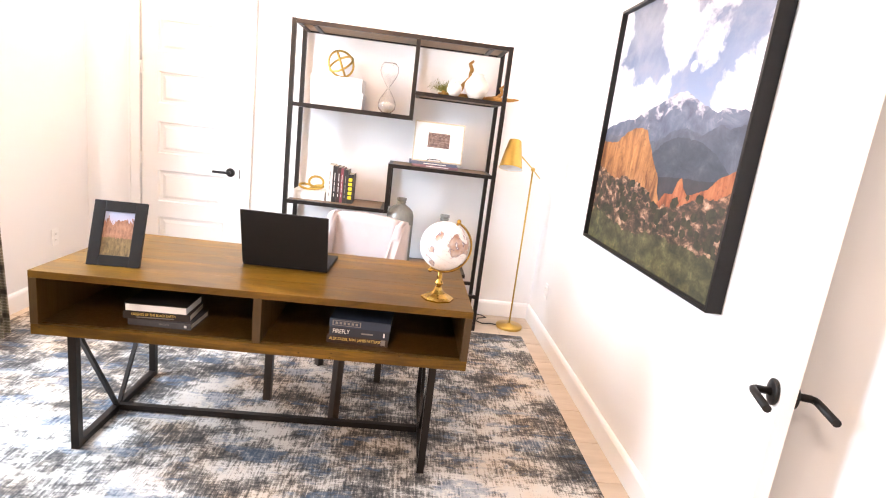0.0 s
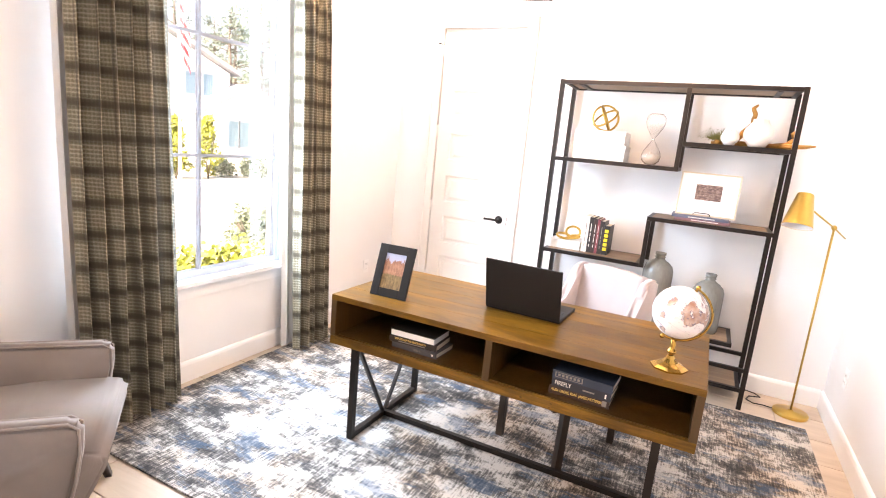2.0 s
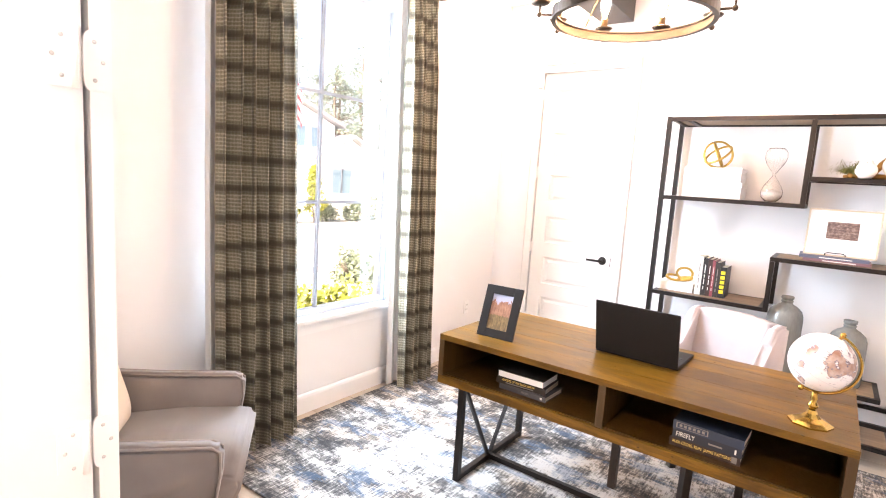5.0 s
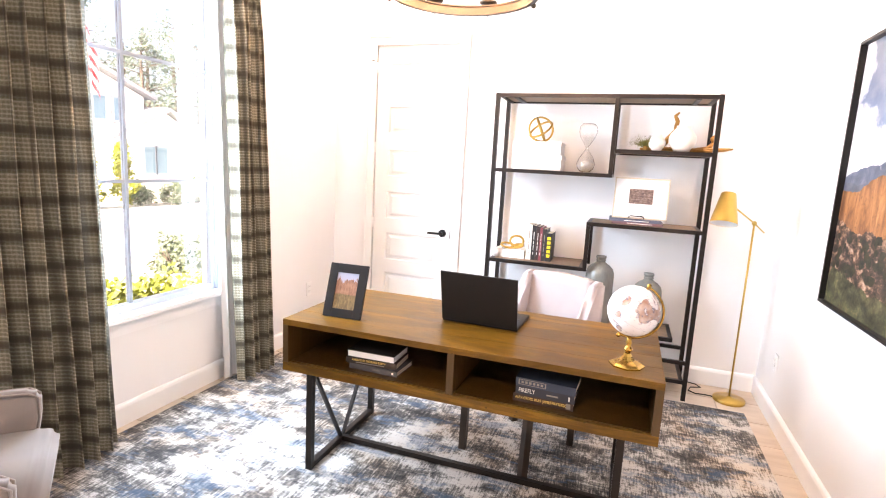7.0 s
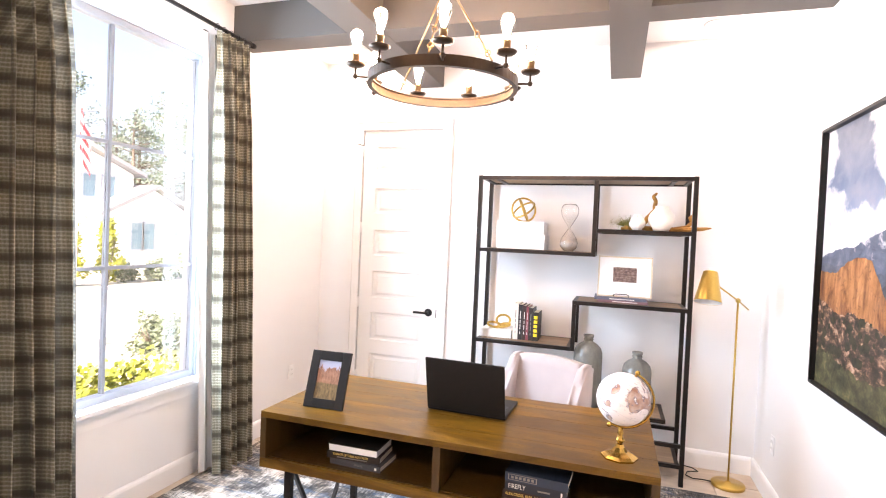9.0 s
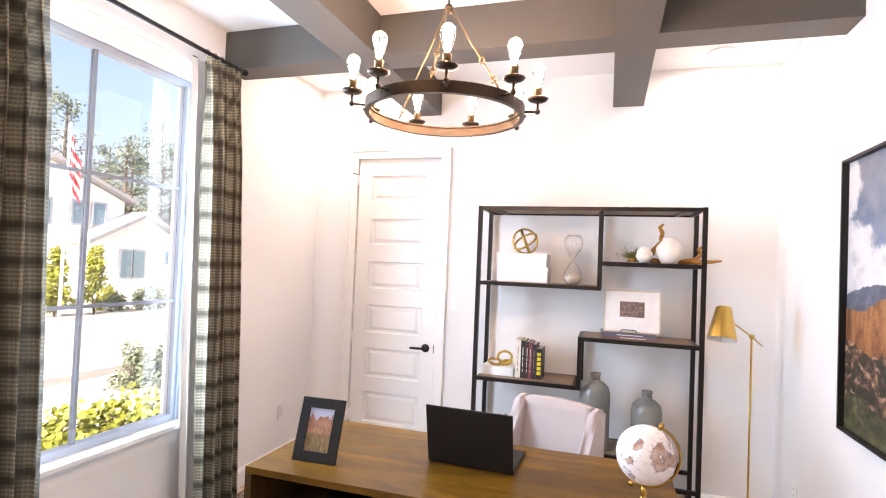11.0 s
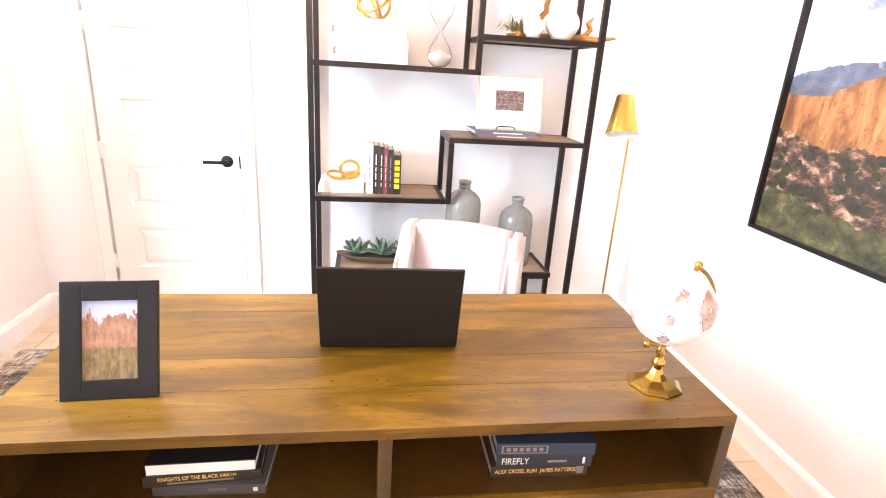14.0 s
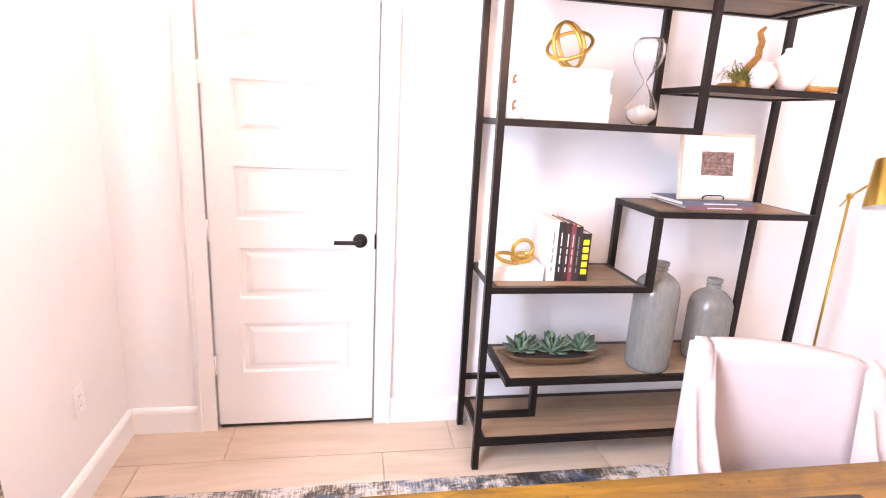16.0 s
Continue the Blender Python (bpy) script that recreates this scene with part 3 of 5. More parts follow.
curtain(1.53, 2.01, -1.80, 6, 3, 0, .05)
curtain(2.875, 3.225, -1.80, 5, 8, -1, .12)
rod = thing("curtain_rod", "black metal curtain rod with ball ends above the window", "curtain rod", (-1.80, 2.3, 2.765))
bm = bmesh.new()
tube(bm, [(-1.80, 1.45, 2.765), (-1.80, 3.165, 2.765)], 0.0125, 12)
part("pole", bm, BLACKPAINT, rod)
for y in (1.44, 3.172):
    bm = bmesh.new()
    lathe(bm, [(.001, -.02), (.012, -.02), (.018, -.012), (.019, 0), (.018, .012), (.012, .02), (.001, .02)], 0, 0, 16, pose(-1.80, y, 2.765, 90, 0, 0))
    part("finial", bm, BLACKPAINT, rod)
for y in (1.75, 2.93):
    bm = bmesh.new()
    bar(bm, (XL, y, 2.745), (-1.80, y, 2.745), .014)
    box(bm, (XL, y - .02, 2.70), (XL + .006, y + .02, 2.79))
    part("bracket", bm, BLACKPAINT, rod)
for y0, y1, n in ((1.51, 1.97, 9), (2.84, 3.14, 6)):
    for k in range(n):
        y = y0 + (y1 - y0) * k / (n - 1)
        bm = bmesh.new()
        tube(bm, [(-1.80 + .017 * math.cos(q), y, 2.763 + .02 * math.sin(q)) for q in (2 * math.pi * j / 14 for j in range(14))], 0.002, 6, True)
        part("ring", bm, BLACKPAINT, rod)

# ---- rug ----
bm = rbox((-1.888, 1.54, 0.001), (1.37, 3.94, 0.012), .004)
tagged(part("rug", bm, RUG), "distressed blue grey and cream abstract area rug", "rug")

# ---- desk ----
T = 0.752
DX0, DX1, DY0, DY1, DB = -0.945, 0.719, 2.235, 2.955, 0.500
desk = thing("desk", "brown stained wooden desk with two open cubbies and black metal legs", "desk", (-.13, 2.6, .012))
cuts = (DY0, 2.395, 2.54, 2.69, 2.82, DY1)
for ya, yb in zip(cuts, cuts[1:]):
    bm = rbox((DX0, ya + .0003, T - .028), (DX1, yb - .0003, T), .0012)
    part("plank", bm, DESKWOOD, desk, "knotty brown wooden plank")
part("bottom_board", rbox((DX0, DY0, DB), (DX1, DY1, DB + .042), .003), DESKWOOD, desk)
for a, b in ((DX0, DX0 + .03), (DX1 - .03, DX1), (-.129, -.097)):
    part("upright", rbox((a, DY0 + (.0 if b - a < .031 else .002), DB + .042), (b, DY1, T - .028), .002), DESKEND_SHADE, desk)
# Thin added floors and backs in dark wood put the cubbies' shade into colour.
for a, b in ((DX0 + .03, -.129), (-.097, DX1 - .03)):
    boxes("cubby_floor", DESKEND_SHADE, desk, ((a, DY0 + .018, DB + .042), (b, 2.84, DB + .046)))
    boxes("back_panel", DESKEND_SHADE, desk, ((a, 2.84, DB + .042), (b, 2.855, T - .028)))
for x in (-.805, .587):
    for y in (2.262, 2.905):
        bm = bmesh.new()
        bar(bm, (x, y, .013), (x, y, DB), .03)
        part("leg", bm, BLACK, desk)
    bm = bmesh.new()
    bar(bm, (x, 2.277, .029), (x, 2.89, .029), .028)
    part("foot_rail", bm, BLACK, desk)
    for y in (2.285, 2.885):
        bm = bmesh.new()
        bar(bm, (x, 2.565 + math.copysign(.012, y - 2.56), .04), (x, y, DB - .002), .016)
        part("brace", bm, BLACK, desk)
bm = bmesh.new()
bar(bm, (-.79, 2.56, .031), (.572, 2.56, .031), .026)
part("stretcher", bm, BLACK, desk)
rnd = random.Random(4)
bm = bmesh.new()
for k in range(46):
    x, y = rnd.uniform(DX0 + .05, DX1 - .05), rnd.uniform(DY0 + .03, DY1 - .04)
    lathe(bm, [(.0005, T + .0002), (rnd.uniform(.0012, .0032), T + .0003), (.0005, T + .0006)], x, y, 7)
tagged(part("nail_hole", bm, SOIL, desk, "small dark nail holes"), kind="stuff")

BOOKCOL = {}


def book_mat(color):
    if color not in BOOKCOL:
        BOOKCOL[color] = plain("book_cloth", color, 0.5)
    return BOOKCOL[color]


def book(label, color, size, m, page=PAPER, group=""):
    """A lying book: spine along x at y = 0, depth along y, height z."""
    w, d, h = size
    ob = thing("book", label, "book", (0, 0, 0), group, 0, False)
    ob.matrix_basis = m
    c = book_mat(color)
    bm = bmesh.new()
    box(bm, (0, 0, 0), (w, d, .0025))
    box(bm, (0, 0, h - .0025), (w, d, h))
    box(bm, (0, 0, .0025), (w, .0025, h - .0025))
    part("cover", bm, c, ob)
    boxes("page_block", page, ob, ((.003, .0025, .0027), (w - .003, d - .004, h - .0027)))
    return ob


INK = plain("pale_ink", (0.75, 0.73, 0.68), 0.6)
GOLDINK = plain("gold_ink", (0.85, 0.58, 0.14), 0.5)
GREYINK = plain("grey_ink", (0.22, 0.2, 0.18), 0.6)
zb = DB + .0465
# west cubby stack
b = book("dark grey hardback book at the bottom of a stack", (.07, .065, .068), (.245, .17, .026), pose(-0.624, 2.30, zb, 0, 0, -2))
writing(b, "KNIGHTS", .012, pose(.12, -.0004, .013, 90), GREYINK)
boxes("bar_mark", INK, b, ((.218, -.001, .008), (.228, -.0002, .018)))
b = book("dark brown hardback book with pale lettering in a stack", (.022, .014, .010), (.25, .165, .030), pose(-0.639, 2.295, zb + .0265, 0, 0, 3))
writing(b, "KNIGHTS OF THE BLACK EARTH", .0145, pose(.03, -.0004, .019, 90), GOLDINK)
boxes("bar_mark", GREYINK, b, ((.05, -.001, .006), (.19, -.0002, .010)))
book("dark covered book showing cream page edges on a stack", (.014, .012, .012), (.235, .165, .034), pose(-0.401, 2.462, zb + .057, 0, 0, 181), WHITECARD)
# east cubby stack
b = book("dark brown hardback with gold lettering under a stack", (.035, .017, .011), (.247, .16, .034), pose(0.149, 2.30, zb, 0, 0, -1))
writing(b, "ALEX CROSS, RUN  JAMES PATTERSON", .0165, pose(.010, -.0004, .018, 90), GOLDINK)
boxes("bar_mark", GREYINK, b, ((.218, -.001, .006), (.236, -.0002, .029)))
b = book("black hardback book lettered in white in a stack", (.016, .020, .032), (.24, .16, .036), pose(0.159, 2.295, zb + .0345, 0, 0, -2))
writing(b, "FIREFLY", .026, pose(.012, -.0004, .018, 90), INK)
boxes("bar_mark", GREYINK, b, ((.128, -.001, .014), (.175, -.0002, .020)))
boxes("bar_mark", INK, b, ((.216, -.001, .009), (.222, -.0002, .027)))
b = book("navy blue hardback on top of a stack", (.022, .034, .062), (.245, .165, .034), pose(0.157, 2.296, zb + .071, 0, 0, -3))
for x0, x1 in ((.012, .016), (.122, .126)):
    boxes("bar_mark", GREYINK, b, ((x0, -.001, .006), (x1, -.0002, .028)))
for z0, z1 in ((.006, .008), (.026, .028)):
    boxes("bar_mark", GREYINK, b, ((.016, -.001, z0), (.122, -.0002, z1)))
for k in range(6):
    boxes("bar_mark", GREYINK, b, ((.024 + k * .016, -.001, .012), (.034 + k * .016, -.0002, .022)))


def rocky_picture(name):
    """A small photo of red rock spires under a pale sky, over a dark valley."""
    m = Nodes(name, 0.35)
    o = m.xyz(m.coord("Generated"))
    v = m.coord("Generated", (4, 4, 4))
    edge = m.math("ADD", o[2], m.math("MULTIPLY", m.noise(m.coord("Generated", (4.2, 4, 2.2)), 1.1, 7, 0.6), -0.8))
    rock = m.ramp(m.noise(m.coord("Generated", (5, 5, 3.5)), 1.6, 6, 0.7), (0.3, (0.13, 0.055, 0.035)), (0.7, (0.46, 0.24, 0.15)))
    low = m.ramp(m.noise(m.coord("Generated", (6, 6, 3)), 2.0, 6, 0.7), (0.3, (0.05, 0.035, 0.015)), (0.75, (0.34, 0.23, 0.10)))
    skyc = m.ramp(o[2], (0.6, (0.46, 0.40, 0.46)), (1.0, (0.36, 0.42, 0.58)))
    c = m.mix(m.math("GREATER_THAN", m.math("ADD", o[2], m.math("MULTIPLY", m.noise(v, 2, 4), 0.2)), 0.50), low, rock)
    m.color(m.mix(m.math("GREATER_THAN", edge, 0.40), c, skyc))
    return m.mat


# desk picture frame, leaning on its strut
pf = thing("photo_frame", "black tabletop photo frame leaning on the desk", "photo frame", (-.717, 2.372, T), "", 3, False)
lean = pose(0, 0, 0.001, -19, 0, 0)
fw, fh, bw = .199, .262, .043
for lo, hi in (((-fw / 2, 0, 0), (-fw / 2 + bw, .014, fh)), ((fw / 2 - bw, 0, 0), (fw / 2, .014, fh)), ((-fw / 2 + bw, 0, 0), (fw / 2 - bw, .014, bw)), ((-fw / 2 + bw, 0, fh - bw), (fw / 2 - bw, .014, fh))):
    part("frame_side", rbox(lo, hi, .002), BLACKPAINT, pf).matrix_basis = lean
boxes("photo", rocky_picture("rock_photo"), pf, ((-fw / 2 + bw, .006, bw), (fw / 2 - bw, .008, fh - bw)), label="photo of red rock spires").matrix_basis = lean
boxes("backing", BLACKPAINT, pf, ((-fw / 2 + .006, .0082, .006), (fw / 2 - .006, .0135, fh - .006))).matrix_basis = lean
bm = bmesh.new()
bar(bm, (0, .075, .16), (0, .135, .004), .05, .004)
part("strut", bm, BLACKPAINT, pf)

# laptop, its screen turned to the chair
lap = thing("laptop", "open black laptop with its back to the room on the desk", "laptop", (-.092, 2.586, T), "", -2.2, False)
part("keyboard_base", rbox((-.187, .0, .0), (.187, .262, .017), .004), BLACKPAINT, lap)
bm = bmesh.new()
for r in range(5):
    for k in range(14):
        box(bm, (-.168 + k * .0242, .04 + r * .022, .017), (-.147 + k * .0242, .058 + r * .022, .0186))
tagged(part("key", bm, plain("key_black", (.03, .03, .032), .5), lap, "black keys"), kind="stuff")
scr = part("screen_lid", rbox((-.187, -.009, .0), (.187, .0, .252), .003), BLACKPAINT, lap, "black lid")
scr.matrix_basis = pose(0, .002, .012, 13, 0, 0)
dark = boxes("display", plain("dark_display", (.008, .008, .01), .12), lap, ((-.178, .0002, .014), (.178, .001, .239)), label="dark switched-off display")
dark.matrix_basis = pose(0, .002, .012, 13, 0, 0)


def globe_map():
    m = Nodes("globe_paper", 0.35)
    v = m.coord()
    n = m.noise(v, 13, 7, 0.62, 0.4)
    line = m.math("LESS_THAN", m.math("ABSOLUTE", m.math("SUBTRACT", n, 0.54)), 0.009)
    land = m.math("GREATER_THAN", n, 0.54)
    tone = m.ramp(m.noise(v, 22, 4), (0.35, (0.62, 0.50, 0.43)), (0.65, (0.34, 0.17, 0.11)))
    c = m.mix(land, (0.78, 0.72, 0.70), tone)
    c = m.mix(line, c, (0.14, 0.12, 0.16))
    specks = m.math("GREATER_THAN", m.noise(m.coord("Object", (1, 1, 2.4)), 70, 2), 0.66)
    c = m.mix(m.math("MULTIPLY", specks, 0.55), c, (0.25, 0.21, 0.25))
    o = m.xyz(v)
    grid = m.math("LESS_THAN", m.math("FRACT", m.math("MULTIPLY", m.math("ADD", o[2], 3.0), 28.0)), 0.05)
    c = m.mix(m.math("MULTIPLY", grid, 0.35), c, (0.3, 0.3, 0.34))
    return m.color(c).mat


gl = thing("globe", "cream desk globe on a polished brass stand", "globe", (.580, 2.374, T), "", 0, False)
bm = bmesh.new()
lathe(bm, [(.001, 0), (.069, 0), (.069, .006), (.055, .014), (.030, .024), (.018, .038), (.013, .05), (.001, .05)], 0, 0, 8)
for f in bm.faces:
    f.smooth = False
part("foot", bm, BRASS, gl, "faceted brass foot")
bm = bmesh.new()
lathe(bm, [(.001, .048), (.010, .048), (.009, .055), (.016, .062), (.017, .068), (.012, .075), (.008, .084), (.012, .092), (.009, .102), (.010, .116), (.001, .118)], 0, 0, 18)
part("stem", bm, BRASS, gl)
tiltm = pose(.004, 0, .224, 0, 24, 0)
bm = bmesh.new()
ball(bm, (0, 0, 0), .0995, 40)
sph = part("sphere", bm, globe_map(), gl, "cream map sphere")
sph.matrix_basis = tiltm
bm = bmesh.new()
tube(bm, [tiltm @ Vector((.1095 * math.sin(q), 0, .1095 * math.cos(q))) for q in (math.pi * j / 24 for j in range(25))], .0045, 8)
part("meridian", bm, BRASS, gl)
for s in (1, -1):
    bm = bmesh.new()
    lathe(bm, [(.001, .098), (.006, .098), (.005, .107), (.009, .111), (.009, .119), (.005, .123), (.001, .125)], 0, 0, 12, tiltm @ pose(0, 0, 0, 0 if s > 0 else 180, 0, 0))
    part("knob", bm, BRASS, gl)

# ---- desk chair ----
ch = thing("desk_chair", "cream upholstered desk chair with sloping arms behind the desk", "chair", (.085, 2.90, .012), "", -23, False)
for x in (-.19, .19):
    for y in (-.235, .235):
        bm = bmesh.new()
        s = 1 if y > 0 else -1
        bar(bm, (x, y, 0), (x * 1.02, y - .01 * s, .33), .036)
        part("leg", bm, DARKWOOD, ch, "dark wooden leg")
part("seat", rbox((-.19, -.27, .33), (.19, .25, .475), .03, 3), CHAIRFAB, ch, "cream padded seat")
bm = bmesh.new()
rows = []
for k in range(13):
    z = .40 + k * .042
    rows.append([])
    for j in range(13):
        u = j / 12 * 2 - 1
        top = .012 * (1 - u * u) if k == 12 else 0
        rows[-1].append(bm.verts.new((u * .185, .235 + .075 * (k / 12) + .012 * (1 - u * u), z + top)))
back = []
for k in range(13):
    back.append([])
    for j in range(13):
        c = rows[k][j].co
        back[-1].append(bm.verts.new((c.x, c.y + .07, c.z)))
for k in range(12):
    for j in range(12):
        bm.faces.new((rows[k][j], rows[k][j + 1], rows[k + 1][j + 1], rows[k + 1][j])).smooth = True
        bm.faces.new((back[k][j + 1], back[k][j], back[k + 1][j], back[k + 1][j + 1])).smooth = True
for j in range(12):
    bm.faces.new((rows[12][j], rows[12][j + 1], back[12][j + 1], back[12][j])).smooth = True
    bm.faces.new((rows[0][j + 1], rows[0][j], back[0][j], back[0][j + 1]))
for k in range(12):
    bm.faces.new((rows[k][0], rows[k + 1][0], back[k + 1][0], back[k][0]))
    bm.faces.new((rows[k + 1][12], rows[k][12], back[k][12], back[k + 1][12]))
part("backrest", bm, CHAIRFAB, ch, "cream linen back")
for s in (-1, 1):
    bm = bmesh.new()
    prof = [(.37, .40), (.385, .905), (.335, .915), (.285, .90), (.25, .82), (.205, .72), (.10, .655), (-.14, .625), (-.22, .60), (-.24, .56), (-.245, .34), (.25, .34)]
    a = [bm.verts.new((s * .183, y, z)) for y, z in prof]
    b = [bm.verts.new((s * (.238 + .012 * (y < .2)), y, z - .004)) for y, z in prof]
    bm.faces.new(a)
    bm.faces.new(b[::-1])
    for k in range(len(prof)):
        j = (k + 1) % len(prof)
        bm.faces.new((a[k], b[k], b[j], a[j]))
    bmesh.ops.bevel(bm, geom=bm.edges[:], offset=.013, segments=3, affect="EDGES")
    for f in bm.faces:
        f.smooth = True
    part("arm", bm, CHAIRFAB, ch, "sloping upholstered arm")

# ---- bookcase ----
SX0, SX1, SY0, SY1, W = -.441, 1.020, 3.99, 4.365, .028
sh = thing("bookcase", "open black metal bookcase with staggered weathered wood shelves", "bookcase", (.29, 4.18, 0))
for x in (SX0 + W / 2, SX1 - W / 2):
    for y in (SY0 + W / 2, SY1 - W / 2):
        bm = bmesh.new()
        bar(bm, (x, y, 0), (x, y, 2.026), W)
        part("post", bm, BLACK, sh)


def shelf_unit(x0, x1, z, crossbars=()):
    """A board in a frame of square tube, its top at z."""
    g = .0015
    for y in (SY0 + W / 2, SY1 - W / 2):
        bm = bmesh.new()
        bar(bm, (x0, y, z - W / 2), (x1, y, z - W / 2), W - .002)
        part("rail", bm, BLACK, sh)
    for x in (x0 + W / 2, x1 - W / 2):
        bm = bmesh.new()
        bar(bm, (x, SY0 + W, z - W / 2), (x, SY1 - W, z - W / 2), W - .002)
        part("side_rail", bm, BLACK, sh)
    boxes("board", SHELFWOOD, sh, ((x0 + W, SY0 + W + g, z - .018), (x1 - W, SY1 - W - g, z - .001)))
    for x in crossbars:
        bm = bmesh.new()
        bar(bm, (x, SY0 + W, z - W + .004), (x, SY1 - W, z - W + .004), W, .012)
        part("crossbar", bm, BLACK, sh)


shelf_unit(SX0 + W, SX1 - W, 2.025, (-.30, .88))
shelf_unit(SX0 + W, .398, 1.502)
shelf_unit(.40, SX1 - W, 1.668)
shelf_unit(.262, SX1 - W, 1.165)
shelf_unit(SX0 + W, .262, .842)
shelf_unit(-.322, .895, .425)
shelf_unit(SX0 + W, SX1 - W, .142)
for y in (SY0 + W / 2, SY1 - W / 2):
    for x, z0, z1 in ((.385, 1.476, 1.997), (.276, .816, 1.137), (-.19, .262, .397), (.75, .262, .397)):
        bm = bmesh.new()
        bar(bm, (x, y, z0), (x, y, z1), W - .001)
        part("divider", bm, BLACK, sh)
    for x0, x1 in ((SX0 + W, -.176), (.736, SX1 - W)):
        bm = bmesh.new()
        bar(bm, (x0, y, .262), (x1, y, .262), W - .004)
        part("bracket", bm, BLACK, sh)

# top west compartment: storage boxes, gold orb, hourglass
Z1 = 1.503
for k, (x0, x1, z0, h) in enumerate(((-.312, .040, Z1, .108), (-.318, .030, Z1 + .109, .092))):
    bx = thing("storage_box", "white linen storage box stacked on the top shelf" if k else "white linen storage box under another", "box", (x0, 4.09, z0), "white storage boxes")
    part("body", rbox((x0, 4.085, z0), (x1, 4.325, z0 + h * .7), .003), WHITECARD, bx)
    part("lid", rbox((x0 - .003, 4.082, z0 + h * .7), (x1 + .003, 4.328, z0 + h), .003), WHITECARD, bx)
    bm = bmesh.new()
    tube(bm, [(x0 - .004, 4.2, z0 + h * .66), (x0 - .014, 4.2, z0 + h * .55), (x0 - .014, 4.2, z0 + h * .3), (x0 - .004, 4.2, z0 + h * .4)], .005, 8)
    part("pull_tab", bm, plain("tan_leather", (.28, .12, .04), .6), bx, "tan leather tab")
orb = thing("orb", "gold metal ring orb sculpture on white boxes", "sculpture", (-.130, 4.15, Z1 + .201), "", 0, False)
for rx, rz in ((80, 25), (68, 95), (42, 320)):
    bm = bmesh.new()
    mm = pose(0, 0, .088, rx, 0, rz)
    ring = [mm @ Vector((.088 * math.cos(q), .088 * math.sin(q), 0)) for q in (2 * math.pi * j / 40 for j in range(40))]
    tube(bm, ring, .0072, 10, True)
    part("ring", bm, GOLD, orb)
hg = thing("hourglass", "large clear glass hourglass with white sand", "hourglass", (.206, 4.14, Z1), "", 0, False)
bm = bmesh.new()
lathe(bm, [(.004, .0), (.030, .002), (.054, .03), (.060, .065), (.050, .105), (.026, .15), (.008, .183), (.0065, .19), (.008, .197), (.026, .23), (.050, .275), (.060, .315), (.056, .355), (.042, .378), (.004, .380)], 0, 0, 32, pose(0, 0, 0) @ Matrix.Diagonal((1.06, 1.06, .89, 1)))
lathe(bm, [(.003, .0025), (.0285, .0045), (.0522, .031), (.0582, .065), (.0482, .104), (.0243, .149), (.0065, .182), (.005, .19), (.0065, .198), (.0243, .231), (.0482, .276), (.0582, .315), (.0542, .354), (.041, .3755), (.003, .3775)][::-1], 0, 0, 32, pose(0, 0, 0) @ Matrix.Diagonal((1.06, 1.06, .89, 1)))
part("bulb", bm, GLASS, hg, "clear blown glass")
bm = bmesh.new()
lathe(bm, [(.003, .004), (.028, .006), (.0515, .032), (.057, .062), (.044, .070), (.02, .082), (.003, .09)], 0, 0, 28, Matrix.Diagonal((1.06, 1.06, .89, 1)))
part("sand", bm, SAND, hg, "heap of white sand")

# top east compartment: vases, air plants and driftwood
Z2 = 1.669
for x, y, r, h, lab in ((.659, 4.045, .053, .102, "small round white matte vase on a shelf"), (.812, 4.065, .085, .165, "large round white matte vase on a shelf")):
    v = thing("vase", lab, "vase", (x, y, Z2), "white vases", 0, False)
    bm = bmesh.new()
    prof = [(.002, 0), (r * .55, 0)] + [(r * math.sin(q), h * .46 - h * .46 * math.cos(q)) for q in (0.75 + k * .2 for k in range(9))] + [(r * .5, h * .93), (r * .52, h), (r * .44, h), (r * .42, h * .92), (.002, h * .6)]
    lathe(bm, prof, 0, 0, 32)
    part("body", bm, CERAMIC, v)
dw = thing("driftwood", "twisted golden driftwood branch beside the vases", "driftwood", (.74, 4.19, Z2), "", 0, False)
for pts, rr in (([(-.18, -.02, .012), (-.06, .03, .02), (.1, .01, .018), (.22, -.06, .014), (.30, -.10, .012)], [.01, .016, .018, .013, .004]),
                ([(-.05, .03, .02), (-.01, .05, .09), (.035, .05, .15), (.04, .05, .21), (.028, .05, .245), (.05, .05, .27)], [.017, .016, .015, .014, .012, .005]),
                ([(.16, -.02, .02), (.24, -.01, .03), (.275, 0, .07), (.262, .01, .10), (.29, .02, .13)], [.014, .015, .012, .012, .005]), ([(.2, -.05, .018), (.27, -.06, .022), (.33, -.09, .022), (.38, -.10, .03)], [.014, .015, .012, .005])):
    fine, fr = [], []
    for k in range(len(pts) - 1):
        for j in range(4):
            f = j / 4
            p = Vector(pts[k]).lerp(Vector(pts[k + 1]), f)
            fine.append(p + Vector((noise.noise(p * 30), noise.noise(p * 30 + Vector((5, 5, 5))), noise.noise(p * 30 + Vector((9, 1, 3))))) * .006)
            fr.append(rr[k] + (rr[k + 1] - rr[k]) * f)
    fine.append(Vector(pts[-1]))
    fr.append(rr[-1])
    for p in fine:
        p.z = max(p.z, .006)
    bm = bmesh.new()
    tube(bm, fine, fr, 9)
    part("branch", bm, DRIFT, dw)
AIR = plain("air_plant_green", (.17, .155, .022), .6)


